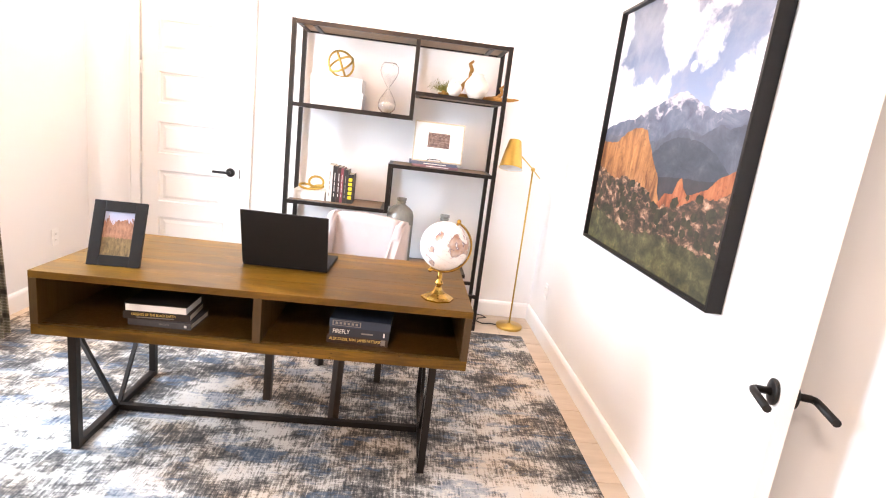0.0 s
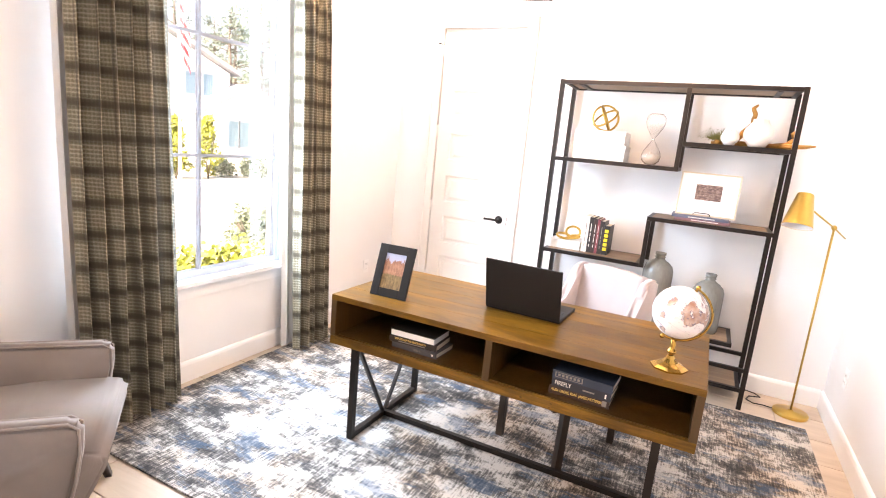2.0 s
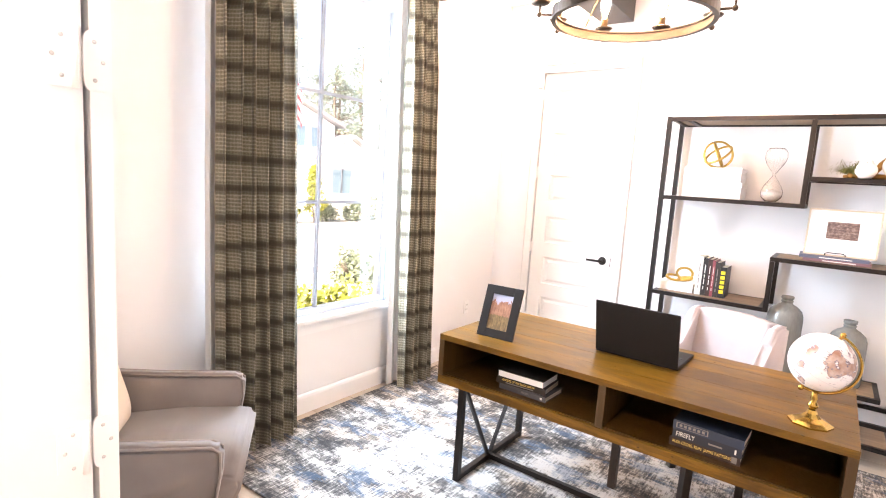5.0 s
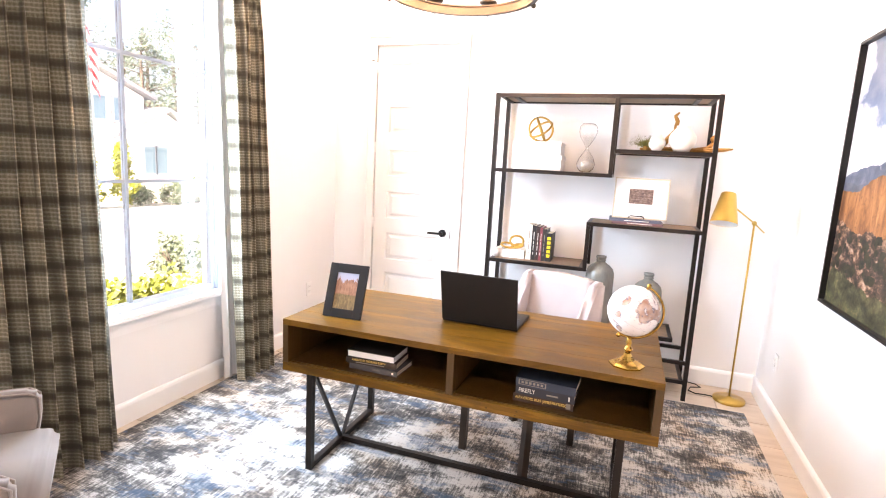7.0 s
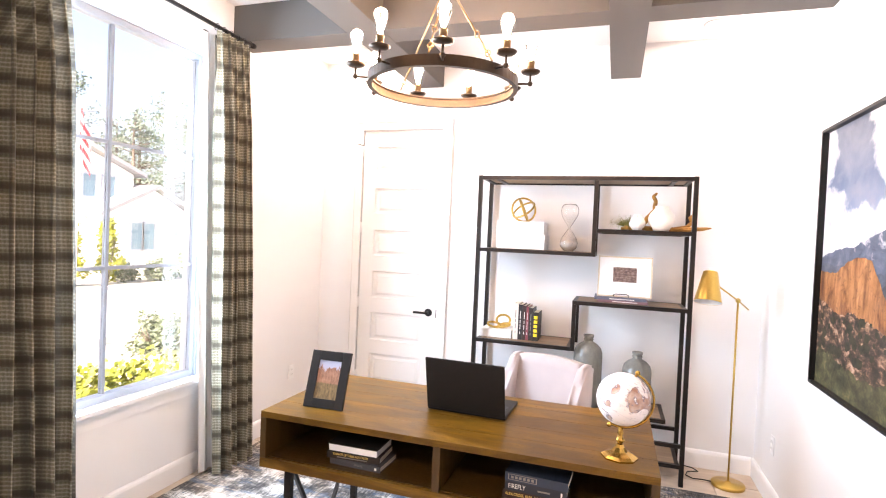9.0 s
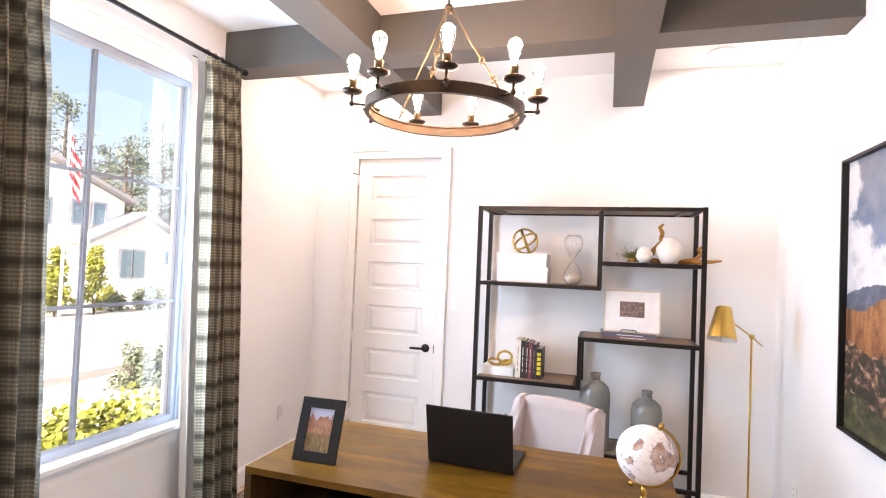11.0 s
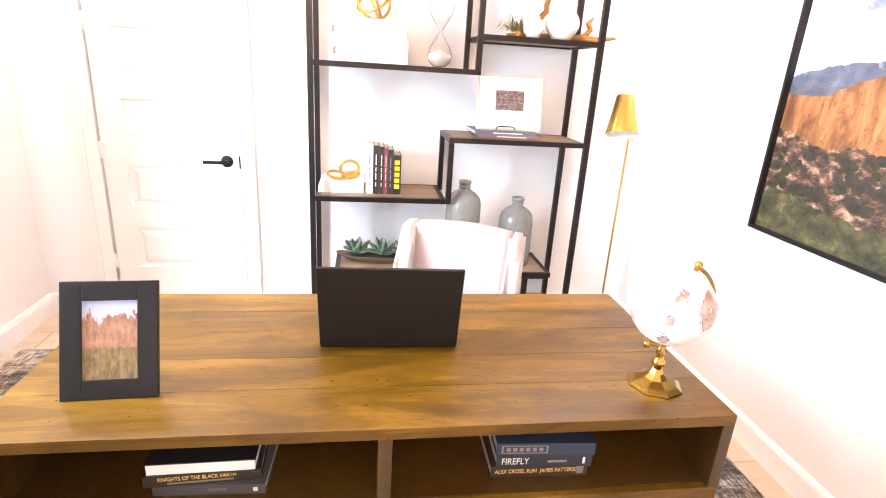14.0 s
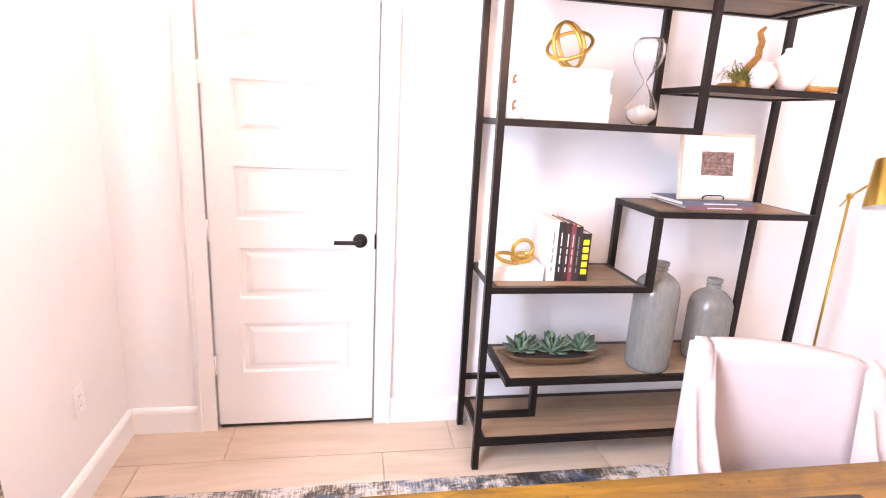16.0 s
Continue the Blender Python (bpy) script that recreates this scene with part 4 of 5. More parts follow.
def blade(bm, base, tip, width, thick=.002, sag=0.0, seg=5, broad=False):
    """A tapered leaf from base to tip with a keel."""
    base, tip = Vector(base), Vector(tip)
    d = tip - base
    s = d.cross(Vector((0, 0, 1)))
    s = s.normalized() if s.length > 1e-5 else Vector((1, 0, 0))
    u = s.cross(d).normalized()
    rows = []
    for k in range(seg + 1):
        f = k / seg
        w = width * (.55 + 1.2 * f - 1.75 * f * f) if f < 1 else 0
        if broad and f < 1:
            w = width * (.34 * (1 - f) + math.sin(math.pi * f ** 1.5) ** .85)
        c = base + d * f - Vector((0, 0, sag * f * f)) 
        rows.append([bm.verts.new(c - s * w / 2), bm.verts.new(c - u * thick * (1 - f)), bm.verts.new(c + s * w / 2), bm.verts.new(c + u * thick * .4 * (1 - f))])
    for a, b in zip(rows, rows[1:]):
        for k in range(4):
            bm.faces.new((a[k], a[(k + 1) % 4], b[(k + 1) % 4], b[k])).smooth = True


ap = thing("air_plant", "spiky green air plant on the driftwood", "plant", (.592, 4.075, Z2), "", 0, False)
rnd = random.Random(12)
bm = bmesh.new()
for k in range(120):
    a, e = rnd.uniform(0, 6.28), rnd.uniform(-.02, 1.0)
    L = rnd.uniform(.07, .135)
    d = Vector((math.cos(a) * math.cos(e) * 1.15, math.sin(a) * math.cos(e) * .8, math.sin(e)))
    start = Vector((.028 * math.cos(a * 3 + k), .02 * math.sin(a * 2), .022 + .02 * rnd.random()))
    bend = start + d * L * .65
    blade(bm, start, bend, .010, .002, .006)
    blade(bm, bend, bend + Vector((d.x * .3, d.y * .3, .25 - .5 * rnd.random())) * L * .55, .006, .001, .014)
part("leaves", bm, AIR, ap)
bm = bmesh.new()
ball(bm, (0, 0, .018), .018, 12)
part("root", bm, DRIFT, ap)

# middle east: framed print standing on two books
Z3 = 1.166
for k, (col, x, yo, w, h, lab) in enumerate((((.20, .10, .11), .395, 4.06, .33, .016, "mauve art book lying under another"), ((.10, .11, .16), .375, 4.055, .34, .018, "slate blue art book lying on a shelf"))):
    b = book(lab, col, (w, .24, h), pose(x + .03, yo, Z3 + k * .0165, 0, 0, -2 + 3 * k))
    boxes("bar_mark", INK, b, ((.10, -.001, h * .35), (.26, -.0002, h * .62)))
art = thing("framed_print", "small landscape print in a white mat and pale frame", "picture", (.600, 4.115, Z3 + .036), "", 1, False)
lean = pose(0, 0, 0, -9, 0, 0)
fw, fh, bw = .36, .285, .010
PALE = wood("pale_frame_wood", (.60, .49, .36), (.76, .66, .52), .5, 0)
for lo, hi in (((-fw / 2, 0, 0), (-fw / 2 + bw, .016, fh)), ((fw / 2 - bw, 0, 0), (fw / 2, .016, fh)), ((-fw / 2 + bw, 0, 0), (fw / 2 - bw, .016, bw)), ((-fw / 2 + bw, 0, fh - bw), (fw / 2 - bw, .016, fh))):
    boxes("frame_side", PALE, art, (lo, hi)).matrix_basis = lean
boxes("mat_board", WHITECARD, art, ((-fw / 2 + bw, .004, bw), (fw / 2 - bw, .012, fh - bw)), label="wide white mat").matrix_basis = lean


def dim_landscape():
    m = Nodes("dim_landscape_print", .5)
    n = m.noise(m.coord("Generated", (3, 3, 4)), 2.2, 7, .7)
    return m.color(m.ramp(n, (.3, (.03, .02, .018)), (.5, (.16, .10, .085)), (.62, (.30, .22, .19)), (.75, (.50, .45, .44)))).mat


boxes("print", dim_landscape(), art, ((-.078, .0025, .105), (.078, .0038, .208)), label="small dark landscape print").matrix_basis = lean
es = thing("easel_clip", "small black wire easel clip holding the print", "easel", (.58, 4.12, Z3 + .036), "", 0, False)
bm = bmesh.new()
tube(bm, [(-.05, -.012, .003), (-.05, -.014, .014), (-.035, -.014, .02), (.035, -.014, .02), (.05, -.014, .014), (.05, -.012, .003)], .0028, 8)
part("wire", bm, BLACKPAINT, es)
# lower west: white books, gold knot, upright books
Z4 = .843
for k, (x, w, h) in enumerate(((-.405, .235, .032), (-.395, .225, .028))):
    book("white hardback book lying flat on a shelf", (.80, .78, .76), (w, .2, h), pose(x, 4.075 + .004 * k, Z4 + k * .0325, 0, 0, 1 - 2 * k), PAPER, "white books")
kn = thing("knot_sculpture", "interlocking gold ring knot on white books", "sculpture", (-.275, 4.15, Z4 + .0615), "", 0, False)
for c, rx, ry, rz, r in (((.03, .0, .058), 90, 0, 15, .05), ((-.035, -.01, .022), 16, 8, 0, .05), ((.035, .01, .02), 12, -10, 0, .045)):
    bm = bmesh.new()
    mm = pose(*c, rx, ry, rz)
    tube(bm, [mm @ Vector((r * math.cos(q), r * .8 * math.sin(q), 0)) for q in (2 * math.pi * j / 32 for j in range(32))], .0085, 10, True)
    part("loop", bm, GOLD, kn)
x = -.158
for col, t, h, lab, mark in (((.72, .66, .58), .036, .262, "cream hardback book standing upright", GREYINK), ((.020, .016, .014), .030, .255, "black hardback book standing upright", INK), ((.045, .020, .015), .026, .250, "dark brown hardback book standing upright", INK), ((.24, .05, .06), .018, .246, "dark red hardback book standing upright", INK), ((.03, .022, .018), .030, .236, "dark hardback book standing upright", GREYINK), ((.015, .014, .012), .040, .208, "black book with yellow spine blocks standing upright", None)):
    b = book(lab, col, (h, .17, t), pose(x + t, 4.075, Z4, 0, -90, 0), PAPER, "upright shelf books")
    if mark:
        for f0, f1 in ((.16, .24), (.30, .44), (.47, .56), (.60, .82)):
            boxes("bar_mark", mark, b, ((h * f0, -.001, t * .42), (h * f1, -.0002, t * .58)))
    else:
        yl = plain("yellow_block", (.80, .62, .02), .5)
        for k in range(5):
            boxes("spine_block", yl, b, ((.03 + k * .032, -.001, .008), (.053 + k * .032, -.0002, .034)), label="yellow block")
    x += t + .0008


# low shelf: stone bottles and succulents
def glaze():
    m = Nodes("grey_green_glaze", .2)
    v = m.coord()
    z = m.xyz(v)[2]
    n = m.noise(m.coord("Object", (1, 1, .25)), 60, 5, .65)
    c = m.ramp(n, (.3, (.180, .180, .165)), (.6, (.235, .232, .212)), (.8, (.300, .295, .268)))
    m.color(m.mix(m.math("MULTIPLY", m.noise(v, 11, 4), .5), c, (.155, .150, .122)))
    return m.bump(n, .1, .001).mat


GLAZE = glaze()
Z5 = .426
for x, y, r, h, lab in ((.380, 4.10, .098, .498, "tall grey-green glazed stoneware bottle"), (.710, 4.165, .098, .398, "shorter grey-green glazed stoneware bottle")):
    v = thing("stoneware_bottle", lab, "vase", (x, y, Z5), "stoneware bottles", 0, False)
    bm = bmesh.new()
    s = h - .10
    lathe(bm, [(.002, 0), (r * .92, 0), (r * .97, .012), (r, .03), (r, s - .05), (r * .98, s - .02), (r * .88, s + .01), (r * .62, s + .035), (r * .36, s + .05), (r * .30, s + .058), (r * .30, s + .08), (r * .36, s + .084), (r * .36, s + .1), (r * .28, s + .1), (r * .26, s + .07), (.002, s + .06)], 0, 0, 40)
    part("body", bm, GLAZE, v)
    bm = bmesh.new()
    lathe(bm, [(r * .30, s + .062), (r * .345, s + .065), (r * .345, s + .071), (r * .30, s + .074)], 0, 0, 28)
    part("neck_ring", bm, GLAZE, v)
sb = thing("succulent_bowl", "long wooden dough bowl with three green succulents", "planter", (-.06, 4.165, Z5), "", -2, False)
bm = bmesh.new()
rings = []
for sx, sy, z in ((.14, .03, .001), (.20, .05, .008), (.255, .066, .04), (.262, .07, .045), (.25, .062, .043), (.19, .045, .03)):
    rings.append([bm.verts.new((math.copysign(abs(math.cos(q)) ** .8, math.cos(q)) * sx, math.sin(q) * sy, z + .008 * abs(math.cos(q)) ** 6)) for q in (2 * math.pi * j / 32 for j in range(32))])
for a, b in zip(rings, rings[1:]):
    for j in range(32):
        bm.faces.new((a[j], a[(j + 1) % 32], b[(j + 1) % 32], b[j])).smooth = True
bm.faces.new(rings[0][::-1])
bm.faces.new(rings[-1])
part("bowl", bm, wood("dough_bowl_wood", (.11, .06, .03), (.26, .16, .09), .6, 0, 2), sb, "carved brown wooden bowl")
bm = bmesh.new()
ball(bm, (0, 0, .028), .06, 16, (3.4, .8, .3))
part("soil", bm, SOIL, sb)


def succulent_mat():
    m = Nodes("succulent_green", .4)
    r = m.random()
    c = m.mix(r, (.060, .105, .065), (.17, .27, .16))
    return m.color(m.mix(m.math("MULTIPLY", m.noise(m.coord(), 30, 3), .4), c, (.12, .20, .15))).mat


SUCC = succulent_mat()
for cx, rr, seed, lift in ((-.145, .112, 1, .058), (.0, .122, 2, .054), (.138, .105, 3, .062)):
    bm = bmesh.new()
    ball(bm, (cx, 0, lift), .014, 10)
    core = part("succulent", bm, SUCC, sb, "green succulent rosette")
    rnd = random.Random(seed)
    for ringk, (n, e, L, w) in enumerate(((7, .06, .80, .040), (6, .50, .84, .042), (5, .95, .66, .034), (4, 1.25, .48, .024))):
        for k in range(n):
            a = 2 * math.pi * (k + .5 * ringk + rnd.uniform(-.12, .12)) / n
            l = rr * L * rnd.uniform(.88, 1.1)
            ee = e + rnd.uniform(-.08, .08)
            bm = bmesh.new()
            blade(bm, (cx + .01 * math.cos(a), .01 * math.sin(a), lift), (cx + l * math.cos(a) * math.cos(ee), l * .85 * math.sin(a) * math.cos(ee), lift + l * math.sin(ee)), w, .008, -.012, 7, True)
            part("leaf", bm, SUCC, core)

# ---- floor lamp ----
fl = thing("floor_lamp", "slim brushed gold floor lamp with a cone shade", "floor lamp", (1.310, 4.145, 0))
bm = bmesh.new()
lathe(bm, [(.001, 0), (.100, 0), (.102, .004), (.102, .018), (.098, .023), (.02, .026), (.012, .034), (.001, .036)], 1.310, 4.145, 48)
part("base", bm, GOLD, fl, "round gold base")
bm = bmesh.new()
tube(bm, [(1.310, 4.145, .03), (1.310, 4.145, 1.235)], .0062, 12)
part("pole", bm, GOLD, fl)
bm = bmesh.new()
ball(bm, (1.310, 4.145, 1.232), .016, 16)
part("joint", bm, GOLD, fl)
bm = bmesh.new()
tube(bm, [(1.400, 4.270, 1.165), (1.310, 4.145, 1.232), (1.103, 3.822, 1.362)], .005, 10)
part("arm", bm, GOLD, fl)
tilt = pose(1.070, 3.757, 1.242, -17, 5, 0)
bm = bmesh.new()
n = 40
prof = [(.078, 0), (.042, .186), (.038, .191), (.001, .193)]
lathe(bm, prof, 0, 0, n, tilt)
bm.faces.ensure_lookup_table()
bmesh.ops.delete(bm, geom=[max(bm.faces, key=lambda f: len(f.verts) * 10 - f.calc_center_median().z)], context="FACES_ONLY")
part("shade", bm, GOLD, fl, "gold metal cone shade")
bm = bmesh.new()
lathe(bm, [(.0765, .001), (.0408, .184), (.001, .186)], 0, 0, n, tilt)
bmesh.ops.delete(bm, geom=[max(bm.faces, key=lambda f: len(f.verts) * 10 - f.calc_center_median().z)], context="FACES_ONLY")
part("shade_lining", bm, SHADEIN, fl, "pale inner lining")
bm = bmesh.new()
ball(bm, tilt @ Vector((0, 0, .09)), .028, 14)
part("bulb", bm, SHADEIN, fl, "frosted bulb")
cord = thing("power_cord", "black power cord lying on the floor", "cord", (1.1, 4.25, 0))
bm = bmesh.new()
tube(bm, [(1.215, 4.16, .006), (1.16, 4.17, .006), (1.10, 4.16, .006), (1.06, 4.20, .006), (1.08, 4.27, .006), (1.15, 4.30, .006), (1.12, 4.35, .006), (1.04, 4.376, .006), (1.0, 4.376, .02)], .004, 8)
part("cable", bm, BLACKPAINT, cord)


# ---- switch and outlets ----
def plate_box(name, label, m, rocker):
    ob = thing(name, label, name.replace("_", " "), (0, 0, 0), "", 0, False)
    ob.matrix_basis = m
    part("plate", rbox((-.036, -.006, -.058), (.036, 0, .058), .003), TRIM, ob)
    if rocker:
        part("rocker", rbox((-.017, -.010, -.034), (.017, -.0055, .034), .002), TRIM, ob)
    else:
        for z in (-.02, .02):
            sock = part("socket", rbox((-.016, -.008, z - .014), (.016, -.0055, z + .014), .004), TRIM, ob)
            for dx in (-.006, .006):
                boxes("slot", GREYINK, sock, ((dx - .001, -.0085, z - .004), (dx + .001, -.0078, z + .006)))
    return ob


plate_box("light_switch", "white rocker light switch on the wall", pose(-.705, YB, 1.295), True)
plate_box("wall_outlet", "white double socket outlet on the wall", pose(XL, 4.0, .40, 0, 0, 90), False)
plate_box("wall_outlet", "white double socket outlet low on the wall", pose(XR, 3.97, .37, 0, 0, -90), False)
plate_box("wall_outlet", "white double socket outlet behind the bookcase", pose(-.317, YB, .355), False)

# ---- painting ----
PX, PY0, PY1, PZ0, PZ1 = 1.452, 1.922, 3.252, .937, 2.158
ptg = thing("painting", "large black framed landscape canvas of red rocks and a snowy peak", "painting", (1.48, 2.57, PZ0))
fbw = .013
boxes("frame_side", BLACKPAINT, ptg, ((PX, PY0, PZ0), (XR - .001, PY0 + fbw, PZ1)))
boxes("frame_side", BLACKPAINT, ptg, ((PX, PY1 - fbw, PZ0), (XR - .001, PY1, PZ1)))
boxes("frame_side", BLACKPAINT, ptg, ((PX, PY0 + fbw, PZ0), (XR - .001, PY1 - fbw, PZ0 + fbw)))
boxes("frame_side", BLACKPAINT, ptg, ((PX, PY0 + fbw, PZ1 - fbw), (XR - .001, PY1 - fbw, PZ1)))


def sky_paint():
    """Blue sky with heaped clouds: each cloud is a few soft ovals broken up by noise."""
    m = Nodes("painted_sky", .55)
    v = m.coord()
    o = m.xyz(v)
    base = m.ramp(m.math("SUBTRACT", o[2], 1.55), (.05, (.20, .265, .41)), (.34, (.105, .145, .235)), (.56, (.125, .145, .195)))
    n = m.noise(m.coord("Object", (1, 1, 1.15)), 5.2, 9, .60, .25)
    heap = None
    for u, h, ru, rh in ((.10, .70, .34, .26), (.38, .68, .30, .20), (.60, .74, .09, .13), (.03, 1.10, .13, .16), (.62, 1.15, .22, .15), (.74, 1.0, .26, .17), (.92, .96, .18, .13), (.98, 1.13, .16, .13), (1.28, .72, .30, .17), (1.36, .84, .20, .18), (.835, .86, .035, .03)):
        a = m.math("POWER", m.math("ABSOLUTE", m.math("DIVIDE", m.math("SUBTRACT", o[1], PY1 - u), ru)), 2.0)
        b = m.math("POWER", m.math("ABSOLUTE", m.math("DIVIDE", m.math("SUBTRACT", o[2], PZ0 + h), rh)), 2.0)
        f = m.math("SUBTRACT", 1.0, m.math("ADD", a, b))
        heap = f if heap is None else m.math("MAXIMUM", heap, f)
    puff = m.math("ADD", heap, m.math("MULTIPLY", m.math("SUBTRACT", n, .5), 2.9))
    wisp = m.ramp(m.noise(v, 2.4, 7, .6, .3), (.46, (0, 0, 0)), (.74, (.5, .5, .5)))
    c = m.mix(wisp, base, (.36, .37, .42))
    c = m.mix(m.ramp(puff, (.22, (0, 0, 0)), (.62, (1, 1, 1))), c, (.66, .64, .65))
    shade = m.ramp(m.noise(m.coord("Object", (1, 1, 1.5)), 7.5, 6, .6), (.50, (0, 0, 0)), (.72, (.55, .55, .55)))
    return m.color(m.mix(shade, c, (.25, .26, .31))).mat


def mottled(name, stops, scale, stretch=(1, 1, 1), rough=.6):
    m = Nodes(name, rough)
    n = m.noise(m.coord("Object", stretch), scale, 8, .68, .3)
    return m.color(m.ramp(n, *stops)).mat


def mountain_paint():
    m = Nodes("painted_peak", .6)
    o = m.xyz(m.coord())
    slant = m.math("ADD", m.math("MULTIPLY", o[1], .55), o[2])
    n = m.noise(m.coord("Object", (1, 1.1, 1.5)), 6, 9, .66, .9)
    rock = m.ramp(n, (.32, (.042, .056, .090)), (.52, (.090, .110, .160)), (.70, (.18, .19, .24)))
    snow = m.noise(m.coord("Object", (1, 1.7, 2.6)), 4.6, 9, .62, 1.2)
    h = m.math("ADD", m.math("MULTIPLY", m.math("SUBTRACT", o[2], PZ0 + .63), 2.1), snow)
    h = m.math("ADD", h, m.math("MULTIPLY", m.math("SINE", m.math("MULTIPLY", slant, 46.0)), .055))
    return m.color(m.mix(m.ramp(h, (.65, (0, 0, 0)), (.76, (1, 1, 1))), rock, (.46, .43, .47))).mat


def cliff_paint(name, dark, mid, light, tall):
    """Sunlit sandstone: upright cracks, broad shaded faces, fine grain."""
    m = Nodes(name, .6)
    n = m.noise(m.coord("Object", (1, 3.2, 1.0 / tall)), 5.5, 9, .68, .5)
    face = m.noise(m.coord("Object", (1, 1.4, .8)), 3.4, 3, .5, .6)
    c = m.ramp(m.math("ADD", m.math("MULTIPLY", n, .7), m.math("MULTIPLY", face, .3)), (.38, dark), (.50, mid), (.64, light))
    grit = m.ramp(m.noise(m.coord(), 55, 4, .7), (.56, (0, 0, 0)), (.70, (.6, .6, .6)))
    return m.color(m.mix(grit, c, tuple(k * .5 for k in dark))).mat


def layer(name, material, depth, outline, rough=0.02, seed=0, label=""):
    """One painted layer: a rough skyline from the far edge to the near one, filled down to the canvas foot."""
    bm = bmesh.new()
    top, bot = [], []
    u0, u1 = outline[0][0], outline[-1][0]
    n = 160
    x = XR - .03 - depth
    for k in range(n + 1):
        u = u0 + (u1 - u0) * k / n
        for (a, ha), (b, hb) in zip(outline, outline[1:]):
            if a <= u <= b:
                h = ha + (hb - ha) * (u - a) / max(1e-6, b - a)
                break
        h += rough * (noise.noise((u * 9, seed, 0)) + .6 * noise.noise((u * 27, seed, 3)) + .4 * noise.noise((u * 80, seed, 6)))
        h = min(max(h, .002), PZ1 - PZ0 - fbw)
        y = min(max(PY1 - u, PY0 + fbw), PY1 - fbw)
        top.append(bm.verts.new((x, y, PZ0 + h)))
        bot.append(bm.verts.new((x, y, PZ0 + fbw)))
    for k in range(n):
        bm.faces.new((top[k], top[k + 1], bot[k + 1], bot[k]))
    return part(name, bm, material, ptg, label)


boxes("canvas", sky_paint(), ptg, ((XR - .03, PY0 + fbw, PZ0 + fbw), (XR - .004, PY1 - fbw, PZ1 - fbw)), label="painted cloudy blue sky")
layer("painted_mountain", mountain_paint(), .0006, [(.013, .606), (.17, .648), (.37, .660), (.46, .688), (.61, .722), (.72, .752), (.816, .766), (.90, .735), (.98, .703), (1.08, .676), (1.135, .684), (1.25, .676), (1.35, .640)], .009, 1, "snowy blue mountain")
layer("painted_foothill", mottled("painted_foothill", ((.30, (.032, .042, .062)), (.52, (.062, .078, .110)), (.70, (.125, .140, .175))), 5, (1, 1.2, 1.5)), .0012, [(.013, .585), (.3, .57), (.63, .552), (.78, .605), (.89, .617), (1.0, .59), (1.13, .630), (1.19, .615), (1.35, .640)], .010, 4, "hazy blue foothill")
layer("painted_wooded_hill", mottled("painted_wooded_hill", ((.34, (.022, .029, .042)), (.55, (.040, .052, .072)), (.74, (.085, .095, .115))), 8, (1, 1, 1.6)), .0014, [(.60, .48), (.70, .545), (.80, .578), (.92, .58), (1.05, .56), (1.16, .51), (1.24, .46), (1.35, .42)], .008, 6, "dark wooded hill")
layer("painted_dark_valley", mottled("painted_valley", ((.4, (.018, .019, .026)), (.7, (.040, .038, .044))), 9), .0016, [(.013, .40), (.72, .41), (1.0, .425), (1.35, .43)], .006, 14)
layer("painted_rock", cliff_paint("painted_orange_rock", (.105, .037, .013), (.275, .112, .036), (.47, .235, .095), 1.1), .0022, [(.013, .541), (.20, .542), (.27, .580), (.34, .602), (.41, .620), (.48, .612), (.54, .600), (.60, .545), (.68, .45), (.735, .40), (.75, .34), (.79, .30)], .012, 7, "sunlit orange sandstone rock")
layer("painted_ridge", cliff_paint("painted_red_ridge", (.115, .030, .013), (.255, .075, .027), (.37, .145, .062), 1.0), .0026, [(.77, .30), (.82, .348), (.885, .352), (.91, .41), (.936, .424), (.962, .385), (1.0, .362), (1.07, .385), (1.136, .398), (1.19, .44), (1.26, .476), (1.35, .50)], .008, 9, "red rock spire and ridge")
layer("painted_scrub", mottled("painted_scrub", ((.40, (.018, .014, .009)), (.50, (.050, .030, .019)), (.555, (.14, .074, .044)), (.62, (.32, .19, .125)), (.71, (.46, .33, .25))), 15, (1, 1, 1.9)), .0030, [(.013, .41), (.10, .40), (.2, .365), (.35, .375), (.5, .370), (.66, .340), (.80, .285), (.95, .32), (1.0, .33), (1.13, .36), (1.35, .41)], .022, 11, "dark scrub between red boulders")
rnd = random.Random(31)
SCRUB = mottled("painted_scrub_bush", ((.38, (.010, .010, .005)), (.60, (.034, .032, .014))), 30)
bm = bmesh.new()
for k in range(95):
    u, h = rnd.uniform(.04, 1.31), rnd.uniform(.17, .37)
    h = min(h, .36 - .10 * math.exp(-((u - .8) / .12) ** 2))
    r = rnd.uniform(.010, .026) * (1.25 - h)
    ring = []
    for j in range(11):
        a = 2 * math.pi * j / 11
        q = r * rnd.uniform(.72, 1.15)
        ring.append(bm.verts.new((XR - .03 - .0033 - k * 1e-6, min(max(PY1 - u - q * 1.25 * math.cos(a), PY0 + fbw), PY1 - fbw), PZ0 + h + q * math.sin(a))))
    bm.faces.new(ring)
tagged(part("painted_bush", bm, SCRUB, ptg, "dark painted bushes"), kind="stuff")
layer("painted_foreground", mottled("painted_green_bush", ((.34, (.015, .014, .007)), (.48, (.044, .042, .017)), (.60, (.092, .086, .034)), (.72, (.24, .18, .09))), 12, (1, 1.1, 1.5)), .0036, [(.013, .15), (.14, .185), (.25, .16), (.38, .135), (.62, .14), (.85, .175), (1.05, .165), (1.18, .168), (1.35, .19)], .026, 13, "olive green bushes")

